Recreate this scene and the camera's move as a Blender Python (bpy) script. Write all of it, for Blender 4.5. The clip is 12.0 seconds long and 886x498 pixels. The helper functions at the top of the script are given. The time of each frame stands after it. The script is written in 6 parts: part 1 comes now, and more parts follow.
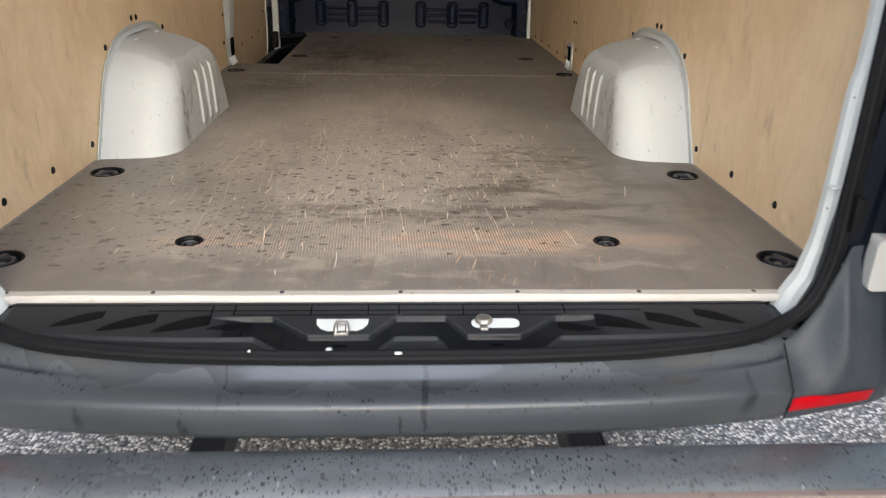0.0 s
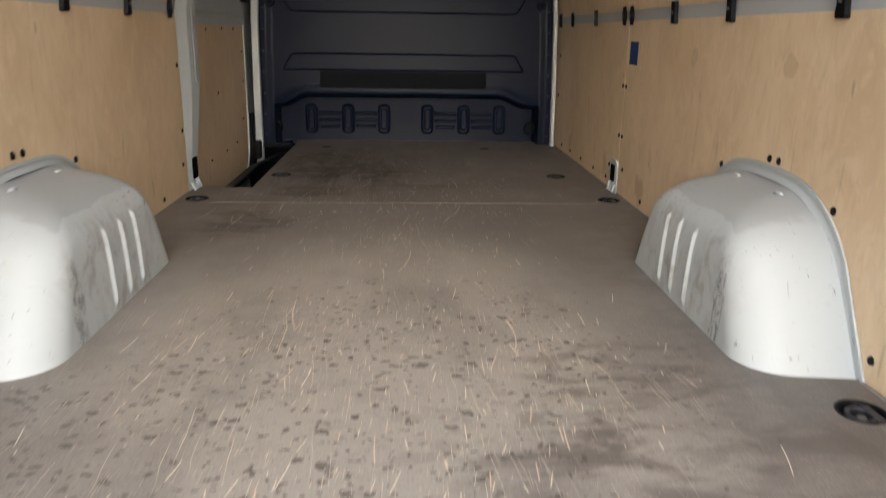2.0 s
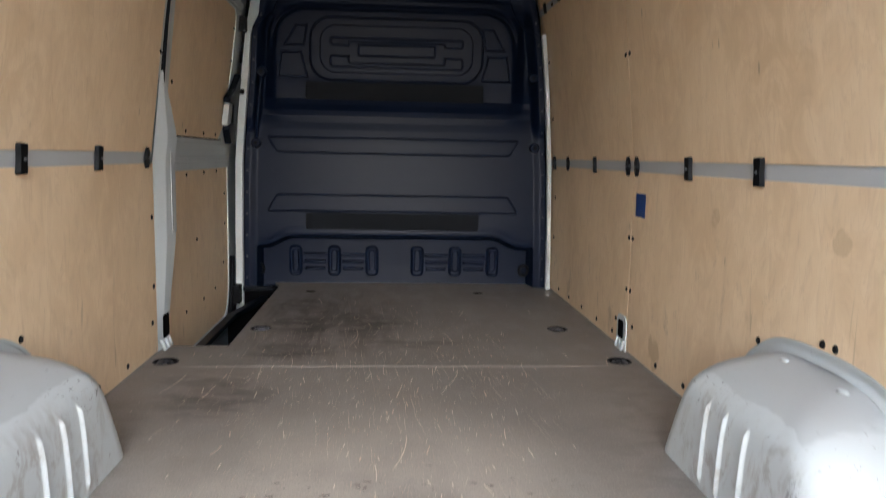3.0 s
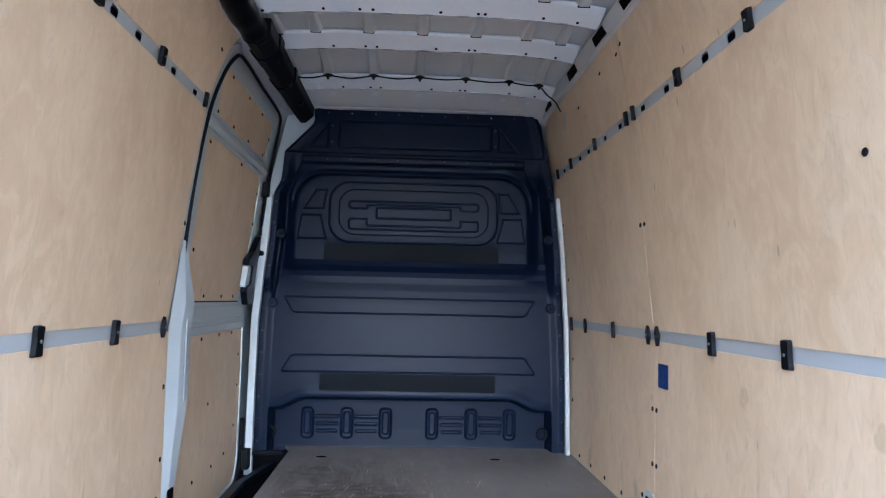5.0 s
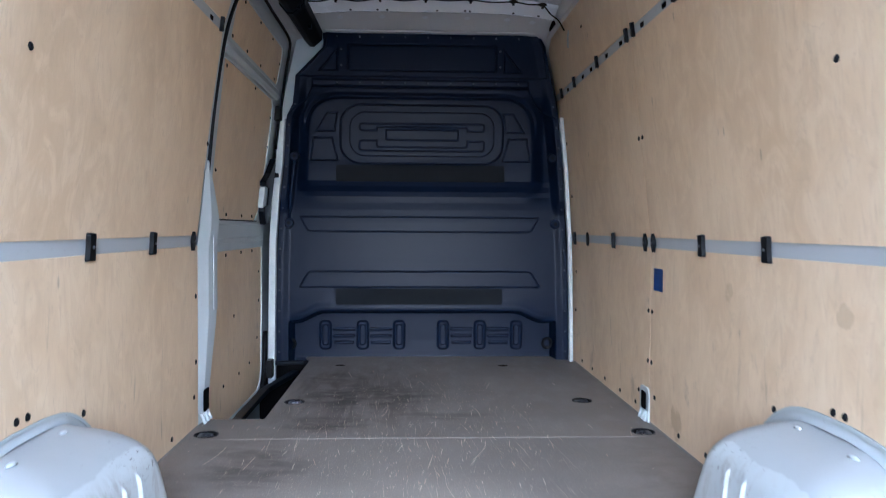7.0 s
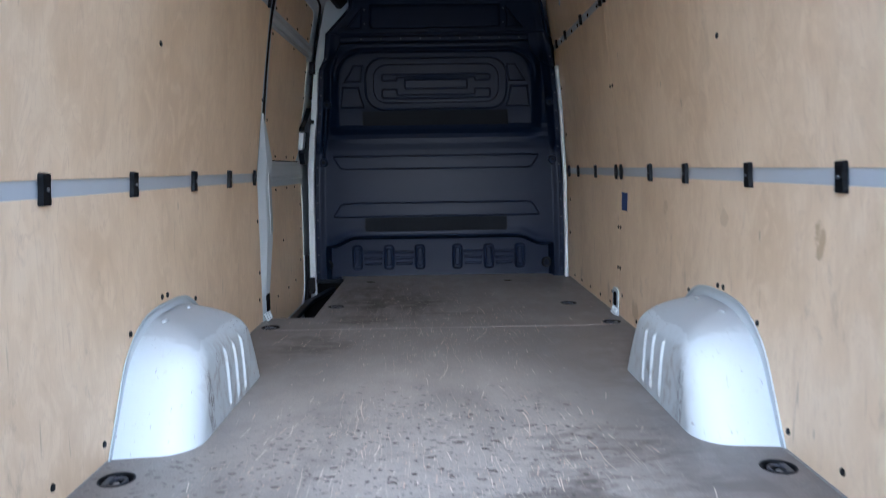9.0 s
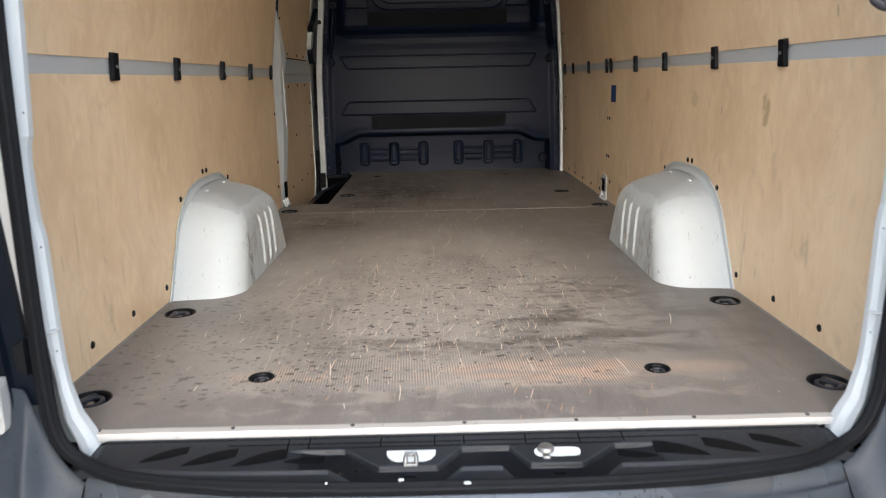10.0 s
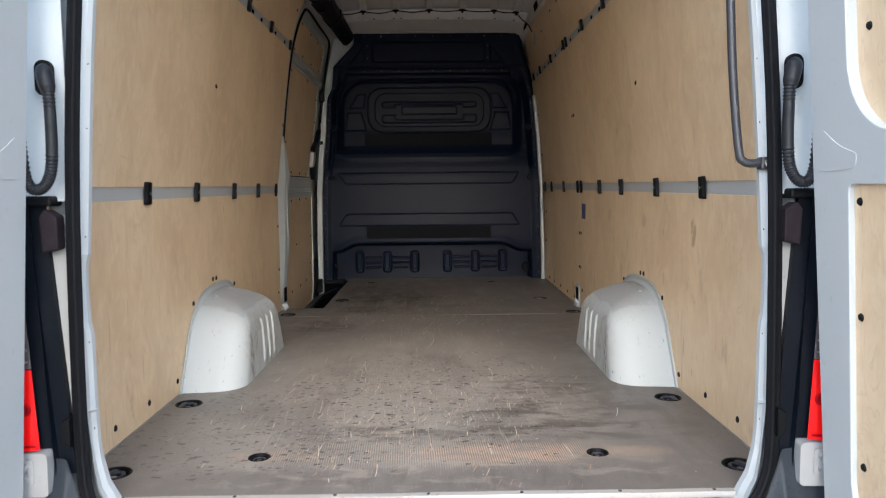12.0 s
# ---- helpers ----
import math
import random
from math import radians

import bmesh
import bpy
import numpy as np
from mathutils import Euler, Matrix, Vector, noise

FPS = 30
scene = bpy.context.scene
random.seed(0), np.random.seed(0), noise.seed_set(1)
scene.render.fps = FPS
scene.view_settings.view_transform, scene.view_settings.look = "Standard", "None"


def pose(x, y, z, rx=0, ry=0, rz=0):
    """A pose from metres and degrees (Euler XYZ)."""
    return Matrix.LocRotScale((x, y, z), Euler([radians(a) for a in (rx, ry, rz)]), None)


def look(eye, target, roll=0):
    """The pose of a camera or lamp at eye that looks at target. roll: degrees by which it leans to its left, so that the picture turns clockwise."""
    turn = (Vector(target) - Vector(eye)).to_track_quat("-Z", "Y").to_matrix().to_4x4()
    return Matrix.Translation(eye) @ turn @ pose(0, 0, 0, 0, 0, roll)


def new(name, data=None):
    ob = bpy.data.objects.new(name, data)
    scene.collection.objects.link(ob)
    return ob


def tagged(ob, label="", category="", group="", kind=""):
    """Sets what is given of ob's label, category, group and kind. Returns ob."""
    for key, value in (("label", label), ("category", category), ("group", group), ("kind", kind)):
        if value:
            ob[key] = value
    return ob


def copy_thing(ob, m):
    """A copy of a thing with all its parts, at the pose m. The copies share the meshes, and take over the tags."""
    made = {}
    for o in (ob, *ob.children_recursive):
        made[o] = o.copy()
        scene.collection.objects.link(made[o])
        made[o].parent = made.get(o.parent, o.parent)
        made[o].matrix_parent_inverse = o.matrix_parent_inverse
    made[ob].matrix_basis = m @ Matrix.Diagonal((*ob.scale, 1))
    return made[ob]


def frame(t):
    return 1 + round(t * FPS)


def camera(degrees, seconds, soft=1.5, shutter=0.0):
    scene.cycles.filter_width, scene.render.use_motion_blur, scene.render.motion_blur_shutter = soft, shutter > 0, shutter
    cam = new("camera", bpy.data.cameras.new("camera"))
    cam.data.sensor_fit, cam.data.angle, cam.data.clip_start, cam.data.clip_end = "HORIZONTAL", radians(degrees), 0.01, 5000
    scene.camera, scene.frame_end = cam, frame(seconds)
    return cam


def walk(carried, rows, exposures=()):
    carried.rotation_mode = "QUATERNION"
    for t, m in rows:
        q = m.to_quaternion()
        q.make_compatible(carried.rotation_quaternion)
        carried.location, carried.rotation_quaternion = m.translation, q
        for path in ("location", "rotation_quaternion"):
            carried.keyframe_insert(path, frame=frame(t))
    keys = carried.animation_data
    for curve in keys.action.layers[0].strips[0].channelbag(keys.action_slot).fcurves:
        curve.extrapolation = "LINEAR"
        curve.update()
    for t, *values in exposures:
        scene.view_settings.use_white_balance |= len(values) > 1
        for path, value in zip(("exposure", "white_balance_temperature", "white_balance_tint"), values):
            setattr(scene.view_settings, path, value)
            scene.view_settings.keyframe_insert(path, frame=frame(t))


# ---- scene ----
cam = camera(62.1, 12.0, soft=1.1, shutter=0.5)
PATH = [
    (0, (0.009, -1.242, 0.612), (0.115, 0.599, -0.162), 1.3),
    (0.5, (0.0, -1.044, 0.603), (0.098, 0.801, -0.163), 1.2),
    (1, (-0.035, -0.814, 0.628), (0.057, 1.042, -0.11), 1.1),
    (1.5, (-0.007, -0.572, 0.626), (0.066, 1.311, -0.044), 0.7),
    (2, (0.004, -0.375, 0.636), (0.102, 1.541, 0.072), 0.9),
    (2.5, (-0.035, -0.18, 0.676), (0.098, 1.774, 0.271), 1.2),
    (3, (-0.034, -0.1, 0.734), (0.111, 1.879, 0.485), 1.1),
    (3.5, (-0.03, -0.075, 0.775), (0.119, 1.917, 0.685), 1.2),
    (3.7, (-0.033, -0.075, 0.789), (0.111, 1.919, 0.753), 1.2),
    (5.3, (-0.051, -0.07, 0.826), (0.034, 1.924, 0.966), 1.1),
    (5.5, (-0.054, -0.069, 0.82), (0.029, 1.925, 0.949), 1.0),
    (6, (-0.066, -0.089, 0.803), (0.02, 1.908, 0.873), 0.9),
    (6.5, (-0.082, -0.14, 0.775), (0.008, 1.858, 0.775), 0.7),
    (7, (-0.064, -0.24, 0.763), (0.022, 1.757, 0.707), 0.3),
    (7.2, (-0.035, -0.317, 0.748), (0.043, 1.68, 0.669), 0.2),
    (8.8, (-0.051, -0.913, 0.762), (-0.024, 1.078, 0.578), -0.8),
    (9, (-0.022, -0.97, 0.745), (-0.003, 1.018, 0.525), -0.9),
    (9.5, (0.008, -1.115, 0.707), (0.019, 0.859, 0.383), -1.2),
    (10, (-0.041, -1.334, 0.663), (-0.028, 0.614, 0.212), -1.2),
    (10.5, (-0.032, -1.505, 0.695), (-0.01, 0.454, 0.295), -0.6),
    (11, (0.018, -1.667, 0.704), (0.027, 0.309, 0.396), -0.2),
    (11.5, (0.029, -1.727, 0.722), (0.03, 0.261, 0.503), -0.4),
    (12, (0.024, -1.679, 0.726), (0.047, 0.314, 0.554), -0.6),
]
GAP = [(4.5, (-0.042, -0.062, 0.815), (0.094, 1.932, 0.932), 1.2)]
EXPOSURES = [(0.0, 1.32, 6100, 10), (1.0, 1.37, 5850, 10), (2.0, 1.47, 5780, 10), (2.5, 1.67, 6050, 10), (3.0, 1.97, 5220, 10), (3.7, 2.38, 4600, 10), (5.5, 2.64, 4300, 10), (6.0, 2.59, 4320, 10), (6.5, 2.51, 4200, 10), (7.2, 2.40, 4400, 10), (9.0, 1.72, 4450, 10), (9.7, 1.53, 5030, 10), (10.1, 1.50, 5800, 10), (10.5, 1.44, 5900, 10), (11.0, 1.42, 5600, 10), (12.0, 1.31, 5500, 10)]
walk(cam, [(t, look(eye, target, roll)) for t, eye, target, roll in sorted(PATH + GAP)], EXPOSURES)

# ---- world, sun ----
world = bpy.data.worlds.new("overcast_sky")
scene.world = world
world.use_nodes = True
wn = world.node_tree
sky = wn.nodes.new("ShaderNodeTexSky")
sky.sky_type, sky.sun_disc = "NISHITA", False
sky.sun_elevation, sky.sun_rotation = radians(28), radians(180)
sky.air_density, sky.dust_density, sky.ozone_density = 1.0, 3.0, 1.0
wn.nodes["Background"].inputs[1].default_value = 0.15
wn.links.new(sky.outputs[0], wn.nodes["Background"].inputs[0])
sun = new("sun", bpy.data.lights.new("sun", "SUN"))
sun.data.energy, sun.data.angle, sun.data.color = 1.5, radians(120), (1.0, 0.99, 0.975)
sun.matrix_world = look((-0.3, -7.0, 3.7), (0, 0, 0))


# ---- material helpers ----
def nodes_of(name, rough=0.5, metal=0.0, base=(0.5, 0.5, 0.5)):
    m = bpy.data.materials.new(name)
    m.use_nodes = True
    b = m.node_tree.nodes["Principled BSDF"]
    b.inputs["Base Color"].default_value = (*base, 1)
    b.inputs["Roughness"].default_value = rough
    b.inputs["Metallic"].default_value = metal
    return m, m.node_tree, b


class Net:
    """Short names for shader nodes."""

    def __init__(self, tree):
        self.t = tree
        self.co = tree.nodes.new("ShaderNodeTexCoord").outputs["Object"]
        s = tree.nodes.new("ShaderNodeSeparateXYZ")
        tree.links.new(self.co, s.inputs[0])
        self.x, self.y, self.z = s.outputs

    def put(self, sock, v):
        if hasattr(v, "is_linked"):
            self.t.links.new(v, sock)
        else:
            sock.default_value = v

    def scaled(self, sx, sy, sz, ox=0.0, oy=0.0, oz=0.0):
        n = self.t.nodes.new("ShaderNodeMapping")
        self.t.links.new(self.co, n.inputs[0])
        n.inputs["Scale"].default_value = (sx, sy, sz)
        n.inputs["Location"].default_value = (ox, oy, oz)
        return n.outputs[0]

    def noise(self, vec, scale, detail=4.0, rough=0.55, dist=0.0):
        n = self.t.nodes.new("ShaderNodeTexNoise")
        self.put(n.inputs["Vector"], vec)
        n.inputs["Scale"].default_value, n.inputs["Detail"].default_value = scale, detail
        n.inputs["Roughness"].default_value, n.inputs["Distortion"].default_value = rough, dist
        return n.outputs[0]

    def cells(self, vec, scale, feature="F1", rand=1.0):
        n = self.t.nodes.new("ShaderNodeTexVoronoi")
        self.put(n.inputs["Vector"], vec)
        n.feature = feature
        n.inputs["Scale"].default_value, n.inputs["Randomness"].default_value = scale, rand
        return n.outputs

    def math(self, op, a, b=0.0, c=0.0, clamp=False):
        n = self.t.nodes.new("ShaderNodeMath")
        n.operation, n.use_clamp = op, clamp
        for s, v in zip(n.inputs, (a, b, c)):
            self.put(s, v)
        return n.outputs[0]

    def step(self, v, lo, hi, a=0.0, b=1.0):
        n = self.t.nodes.new("ShaderNodeMapRange")
        n.interpolation_type = "SMOOTHSTEP"
        for s, q in zip(n.inputs, (v, lo, hi, a, b)):
            self.put(s, q)
        return n.outputs[0]

    def mix(self, f, a, b):
        n = self.t.nodes.new("ShaderNodeMix")
        n.data_type = "RGBA"
        self.put(n.inputs[0], f)
        for s, v in ((n.inputs[6], a), (n.inputs[7], b)):
            self.put(s, (*v, 1.0) if isinstance(v, tuple) else v)
        return n.outputs[2]

    def blob(self, ax, a0, ra, bx, b0, rb, soft=0.6):
        """1 inside an ellipse round (a0, b0), falling to 0 at its rim."""
        p = self.math("POWER", self.math("ABSOLUTE", self.math("DIVIDE", self.math("SUBTRACT", ax, a0), ra)), 2.0)
        q = self.math("POWER", self.math("ABSOLUTE", self.math("DIVIDE", self.math("SUBTRACT", bx, b0), rb)), 2.0)
        return self.step(self.math("ADD", p, q), 1.0 - soft, 1.0, 1.0, 0.0)

    def bump(self, bsdf, h, strength=0.2, dist=0.002):
        n = self.t.nodes.new("ShaderNodeBump")
        n.inputs["Strength"].default_value, n.inputs["Distance"].default_value = strength, dist
        self.t.links.new(h, n.inputs["Height"])
        self.t.links.new(n.outputs[0], bsdf.inputs["Normal"])


def plywood(name, light=1.0, stains=()):
    m, t, b = nodes_of(name, 0.5)
    n = Net(t)
    mul = lambda c: (min(1.0, c[0] * light * 1.01), min(1.0, c[1] * light * 0.98), min(1.0, c[2] * light * 0.96))
    # each sheet takes its own stretch of the veneer
    info = t.nodes.new("ShaderNodeObjectInfo")
    off = t.nodes.new("ShaderNodeCombineXYZ")
    n.put(off.inputs[1], n.math("MULTIPLY", info.outputs["Random"], 7.3))
    n.put(off.inputs[2], n.math("MULTIPLY", info.outputs["Random"], 13.1))
    add = t.nodes.new("ShaderNodeVectorMath")
    t.links.new(n.co, add.inputs[0])
    t.links.new(off.outputs[0], add.inputs[1])
    plainco, n.co = n.co, add.outputs[0]
    cloud = n.noise(n.scaled(1, 1, 0.7), 2.4, 5.0, 0.58)
    mottle = n.noise(n.scaled(4.5, 4.5, 2.9), 2.2, 5.0, 0.62, 1.4)
    grain = n.noise(n.scaled(12, 12, 1.1), 3.0, 5.0, 0.6, 1.3)
    flame = n.noise(n.scaled(3.0, 3.0, 0.8), 2.0, 3.0, 0.5, 2.2)
    rings = n.math("ABSOLUTE", n.math("SINE", n.math("MULTIPLY", flame, 30.0)))
    fleck = n.noise(n.scaled(90, 90, 11), 1.6, 2.0, 0.5)
    # short wavy figure marks of the birch veneer
    wisp = n.noise(n.scaled(17, 17, 3.2, 2, 1, 5), 2.0, 3.0, 0.55, 1.8)
    wisp2 = n.noise(n.scaled(30, 30, 6.0, 4, 2, 1), 2.0, 3.0, 0.55, 1.5)
    where = n.step(n.noise(n.scaled(1.6, 1.6, 1.0, 9, 4, 2), 2.4, 3.0), 0.38, 0.60)
    c = n.mix(n.step(cloud, 0.30, 0.70), mul((0.655, 0.500, 0.305)), mul((0.765, 0.610, 0.395)))
    c = n.mix(n.math("MULTIPLY", n.step(mottle, 0.42, 0.66), 0.55), c, mul((0.80, 0.66, 0.45)))
    c = n.mix(n.math("MULTIPLY", n.step(mottle, 0.44, 0.26), 0.36), c, mul((0.57, 0.415, 0.245)))
    c = n.mix(n.math("MULTIPLY", n.step(grain, 0.46, 0.72), 0.05), c, mul((0.56, 0.405, 0.235)))
    c = n.mix(n.math("MULTIPLY", n.math("MULTIPLY", n.step(rings, 0.0, 0.34, 1.0, 0.0), n.step(mottle, 0.42, 0.6)), 0.24), c, mul((0.50, 0.355, 0.215)))
    c = n.mix(n.math("MULTIPLY", n.math("MULTIPLY", n.step(wisp, 0.57, 0.70), where), 0.20), c, mul((0.47, 0.33, 0.20)))
    c = n.mix(n.math("MULTIPLY", n.step(wisp2, 0.60, 0.72), 0.10), c, mul((0.46, 0.325, 0.20)))
    c = n.mix(n.math("MULTIPLY", n.step(fleck, 0.58, 0.72), 0.045), c, mul((0.46, 0.31, 0.18)))
    # soft brown dashes of the rotary-cut figure
    dash = n.noise(n.scaled(26, 26, 4.6, 7, 3, 2), 1.5, 3.0, 0.5, 1.1)
    c = n.mix(n.math("MULTIPLY", n.math("MULTIPLY", n.step(dash, 0.55, 0.68), n.step(cloud, 0.36, 0.58, 0.25, 1.0)), 0.12), c, mul((0.44, 0.30, 0.185)))
    # handling marks: grey rubs low down, thin dark ticks and scribed lines
    rub = n.math("MULTIPLY", n.step(n.noise(n.scaled(5, 5, 2.6), 2.0, 6.0, 0.68, 0.5), 0.58, 0.72), n.step(n.z, 0.85, 0.1, 0.25, 1.0))
    c = n.mix(n.math("MULTIPLY", rub, 0.42), c, (0.30, 0.215, 0.135))
    tick = n.math("MULTIPLY", n.step(n.cells(n.scaled(7, 11, 3.6, 3.1, 1.7, 0.4), 1.0)[0], 0.035, 0.075, 1.0, 0.0), n.step(n.noise(n.co, 2.3, 1.0), 0.47, 0.52))
    c = n.mix(n.math("MULTIPLY", tick, 0.40), c, (0.14, 0.10, 0.06))
    scribe = n.math("MULTIPLY", n.step(n.noise(n.scaled(40, 24, 2.2, 1, 5, 2), 1.5, 2.0, 0.5, 0.8), 0.70, 0.735), n.step(n.z, 0.75, 0.2, 0.1, 1.0))
    c = n.mix(n.math("MULTIPLY", scribe, 0.35), c, (0.25, 0.18, 0.11))
    for y0, z0, ry, rz, k in stains:
        wob = n.math("ADD", n.blob(n.y, y0, ry * 1.25, n.z, z0, rz * 1.25, 1.0), n.math("MULTIPLY", n.math("SUBTRACT", n.noise(plainco, 17.0, 4.0), 0.5), 2.6))
        c = n.mix(n.math("MULTIPLY", n.math("MULTIPLY", n.step(wob, 0.42, 0.9), n.blob(n.y, y0, ry * 1.3, n.z, z0, rz * 1.3, 0.4)), k), c, (0.38, 0.24, 0.10))
    t.links.new(c, b.inputs["Base Color"])
    n.put(b.inputs["Roughness"], n.step(mottle, 0.2, 0.8, 0.40, 0.56))
    n.bump(b, n.math("ADD", fleck, n.math("MULTIPLY", grain, 0.6)), 0.05, 0.001)
    return m


def floor_material():
    m, t, b = nodes_of("phenolic_floor", 0.45)
    n = Net(t)
    big = n.noise(n.co, 1.7, 5.0)
    mid = n.noise(n.scaled(5, 2.2, 1), 2.0, 6.0, 0.62)
    fine = n.noise(n.scaled(60, 18, 1), 2.0, 5.0, 0.65)
    c = n.mix(n.step(big, 0.35, 0.68), (0.150, 0.137, 0.125), (0.190, 0.173, 0.156))
    c = n.mix(n.math("MULTIPLY", n.step(mid, 0.45, 0.72), 0.25), c, (0.30, 0.268, 0.228))
    c = n.mix(n.math("MULTIPLY", n.step(fine, 0.52, 0.72), 0.14), c, (0.15, 0.128, 0.108))
    # pale rubbed middle lane, cleaner dark margins
    lane = n.math("MULTIPLY", n.blob(n.x, -0.10, 0.86, n.y, 0.92, 1.25, 1.0), n.step(n.noise(n.scaled(1.4, 0.8, 1, 4, 1), 2.2, 6.0, 0.6), 0.30, 0.58, 0.35, 1.0))
    c = n.mix(n.math("MULTIPLY", lane, 0.78), c, (0.405, 0.368, 0.317))
    speck = n.noise(n.scaled(260, 110, 1), 1.0, 3.0, 0.7)
    c = n.mix(n.math("MULTIPLY", n.step(speck, 0.50, 0.66), 0.30), c, (0.13, 0.115, 0.10))
    c = n.mix(n.math("MULTIPLY", n.step(speck, 0.48, 0.34), 0.22), c, (0.46, 0.41, 0.345))
    rear = n.math("MULTIPLY", n.step(n.math("ADD", n.y, n.math("MULTIPLY", n.math("SUBTRACT", n.noise(n.scaled(3, 6, 1, 1, 8), 2.0, 5.0, 0.65), 0.5), 0.22)), 0.10, 0.20, 1.0, 0.0), 0.62)
    c = n.mix(rear, c, (0.165, 0.146, 0.128))
    # imprint of the wire mesh, worn through to orange where loads are dragged in
    lines = n.math("SINE", n.math("MULTIPLY", n.math("ADD", n.x, n.math("MULTIPLY", n.y, 0.04)), 980.0))
    cross = n.math("SINE", n.math("MULTIPLY", n.y, 760.0))
    mesh = n.math("MULTIPLY", lines, n.math("ADD", n.math("MULTIPLY", cross, 0.35), 0.65))
    ragged = n.step(n.noise(n.scaled(2.2, 7, 1), 2.4, 6.0, 0.66), 0.36, 0.58)
    band = n.math("MULTIPLY", n.blob(n.x, 0.06, 0.66, n.y, 0.28, 0.15, 1.0), n.math("ADD", n.math("MULTIPLY", ragged, 0.92), 0.08))
    c = n.mix(n.math("MULTIPLY", n.math("MULTIPLY", band, n.step(mesh, -0.1, 0.6)), 0.75), c, (0.50, 0.43, 0.345))
    c = n.mix(n.math("MULTIPLY", n.math("MULTIPLY", band, n.step(mesh, -0.1, -0.7)), 0.45), c, (0.15, 0.12, 0.10))
    ora = n.math("MULTIPLY", n.math("MAXIMUM", n.math("MULTIPLY", n.blob(n.x, 0.22, 0.34, n.y, 0.255, 0.10, 1.0), n.step(n.noise(n.scaled(4, 9, 1, 3, 3), 2.2, 6.0, 0.68), 0.38, 0.58)), n.math("MULTIPLY", n.blob(n.x, -0.2, 0.45, n.y, 0.27, 0.10, 1.0), n.step(n.noise(n.scaled(6, 11, 1, 5, 3), 2.2, 6.0, 0.68), 0.56, 0.66))), 0.76)
    eyes = n.math("MAXIMUM", n.blob(n.x, 0.53, 0.17, n.y, 0.265, 0.055, 0.9), n.blob(n.x, -0.46, 0.11, n.y, 0.262, 0.05, 0.9))
    worn = n.mix(n.step(mesh, -0.25, 0.45), (0.30, 0.20, 0.14), (0.62, 0.44, 0.315))
    c = n.mix(n.math("MAXIMUM", ora, n.math("MULTIPLY", eyes, n.step(fine, 0.38, 0.62, 0.15, 0.6))), c, worn)
    blotch = n.math("MULTIPLY", n.step(n.noise(n.scaled(3.5, 7, 1, 6, 2), 2.2, 6.0, 0.66, 0.5), 0.48, 0.64), n.blob(n.x, 0.0, 0.85, n.y, 0.16, 0.20, 1.0))
    c = n.mix(n.math("MULTIPLY", blotch, 0.55), c, (0.40, 0.355, 0.295))
    ov = t.nodes.new("ShaderNodeCombineXYZ")
    n.put(ov.inputs[0], n.math("MULTIPLY", n.math("ADD", n.x, n.math("MULTIPLY", n.y, -0.30)), 170.0))
    n.put(ov.inputs[1], n.math("MULTIPLY", n.y, 9.0))
    gouge = n.math("MULTIPLY", n.step(n.noise(ov.outputs[0], 1.0, 1.5, 0.5), 0.705, 0.725), n.blob(n.x, 0.05, 0.75, n.y, 0.20, 0.26, 0.8))
    c = n.mix(n.math("MULTIPLY", gouge, 0.8), c, (0.60, 0.34, 0.18))
    # dark drag marks and damp smudges lying across the boards
    def smear(sx, sy, ox, oy, lo, hi, zones, col, k):
        nonlocal c
        f = n.step(n.noise(n.scaled(sx, sy, 1, ox, oy), 2.4, 6.0, 0.62, 0.7), lo, hi)
        z = None
        for x0, y0, rx, ry, w in zones:
            q = n.math("MULTIPLY", n.blob(n.x, x0, rx, n.y, y0, ry, 1.0), w)
            z = q if z is None else n.math("MAXIMUM", z, q)
        c = n.mix(n.math("MULTIPLY", n.math("MULTIPLY", f, z), k), c, col)

    smear(2.4, 6.0, 0.3, 2.2, 0.42, 0.62, ((0.42, 0.66, 0.44, 0.14, 1.0), (0.46, 0.92, 0.30, 0.20, 0.9), (0.40, 0.45, 0.55, 0.16, 0.9), (-0.16, 0.43, 0.30, 0.09, 1.0), (-0.62, 2.2, 0.22, 0.35, 0.6), (0.75, 1.5, 0.3, 1.2, 0.4), (-0.78, 1.6, 0.2, 0.7, 0.35)), (0.095, 0.081, 0.069), 0.80)
    smear(5.0, 9.0, 4.3, 1.2, 0.50, 0.62, ((0.35, 0.70, 0.55, 0.40, 1.0), (-0.1, 0.42, 0.8, 0.18, 0.9), (-0.2, 0.95, 0.7, 0.5, 0.4)), (0.100, 0.085, 0.073), 0.34)
    smear(7.0, 1.5, 2.0, 7.0, 0.42, 0.66, ((-0.32, 3.2, 0.46, 0.95, 1.3), (0.1, 0.10, 0.8, 0.10, 0.5), (0.72, 0.75, 0.2, 0.8, 0.5)), (0.085, 0.07, 0.06), 0.68)
    smear(2.6, 7.5, 1.7, 5.0, 0.40, 0.58, ((-0.26, 3.08, 0.36, 0.34, 1.3), (-0.40, 2.62, 0.22, 0.14, 1.0), (0.05, 2.75, 0.25, 0.12, 0.6), (-0.45, 3.5, 0.2, 0.2, 0.7), (-0.55, 2.1, 0.2, 0.25, 0.7)), (0.055, 0.047, 0.041), 0.95)
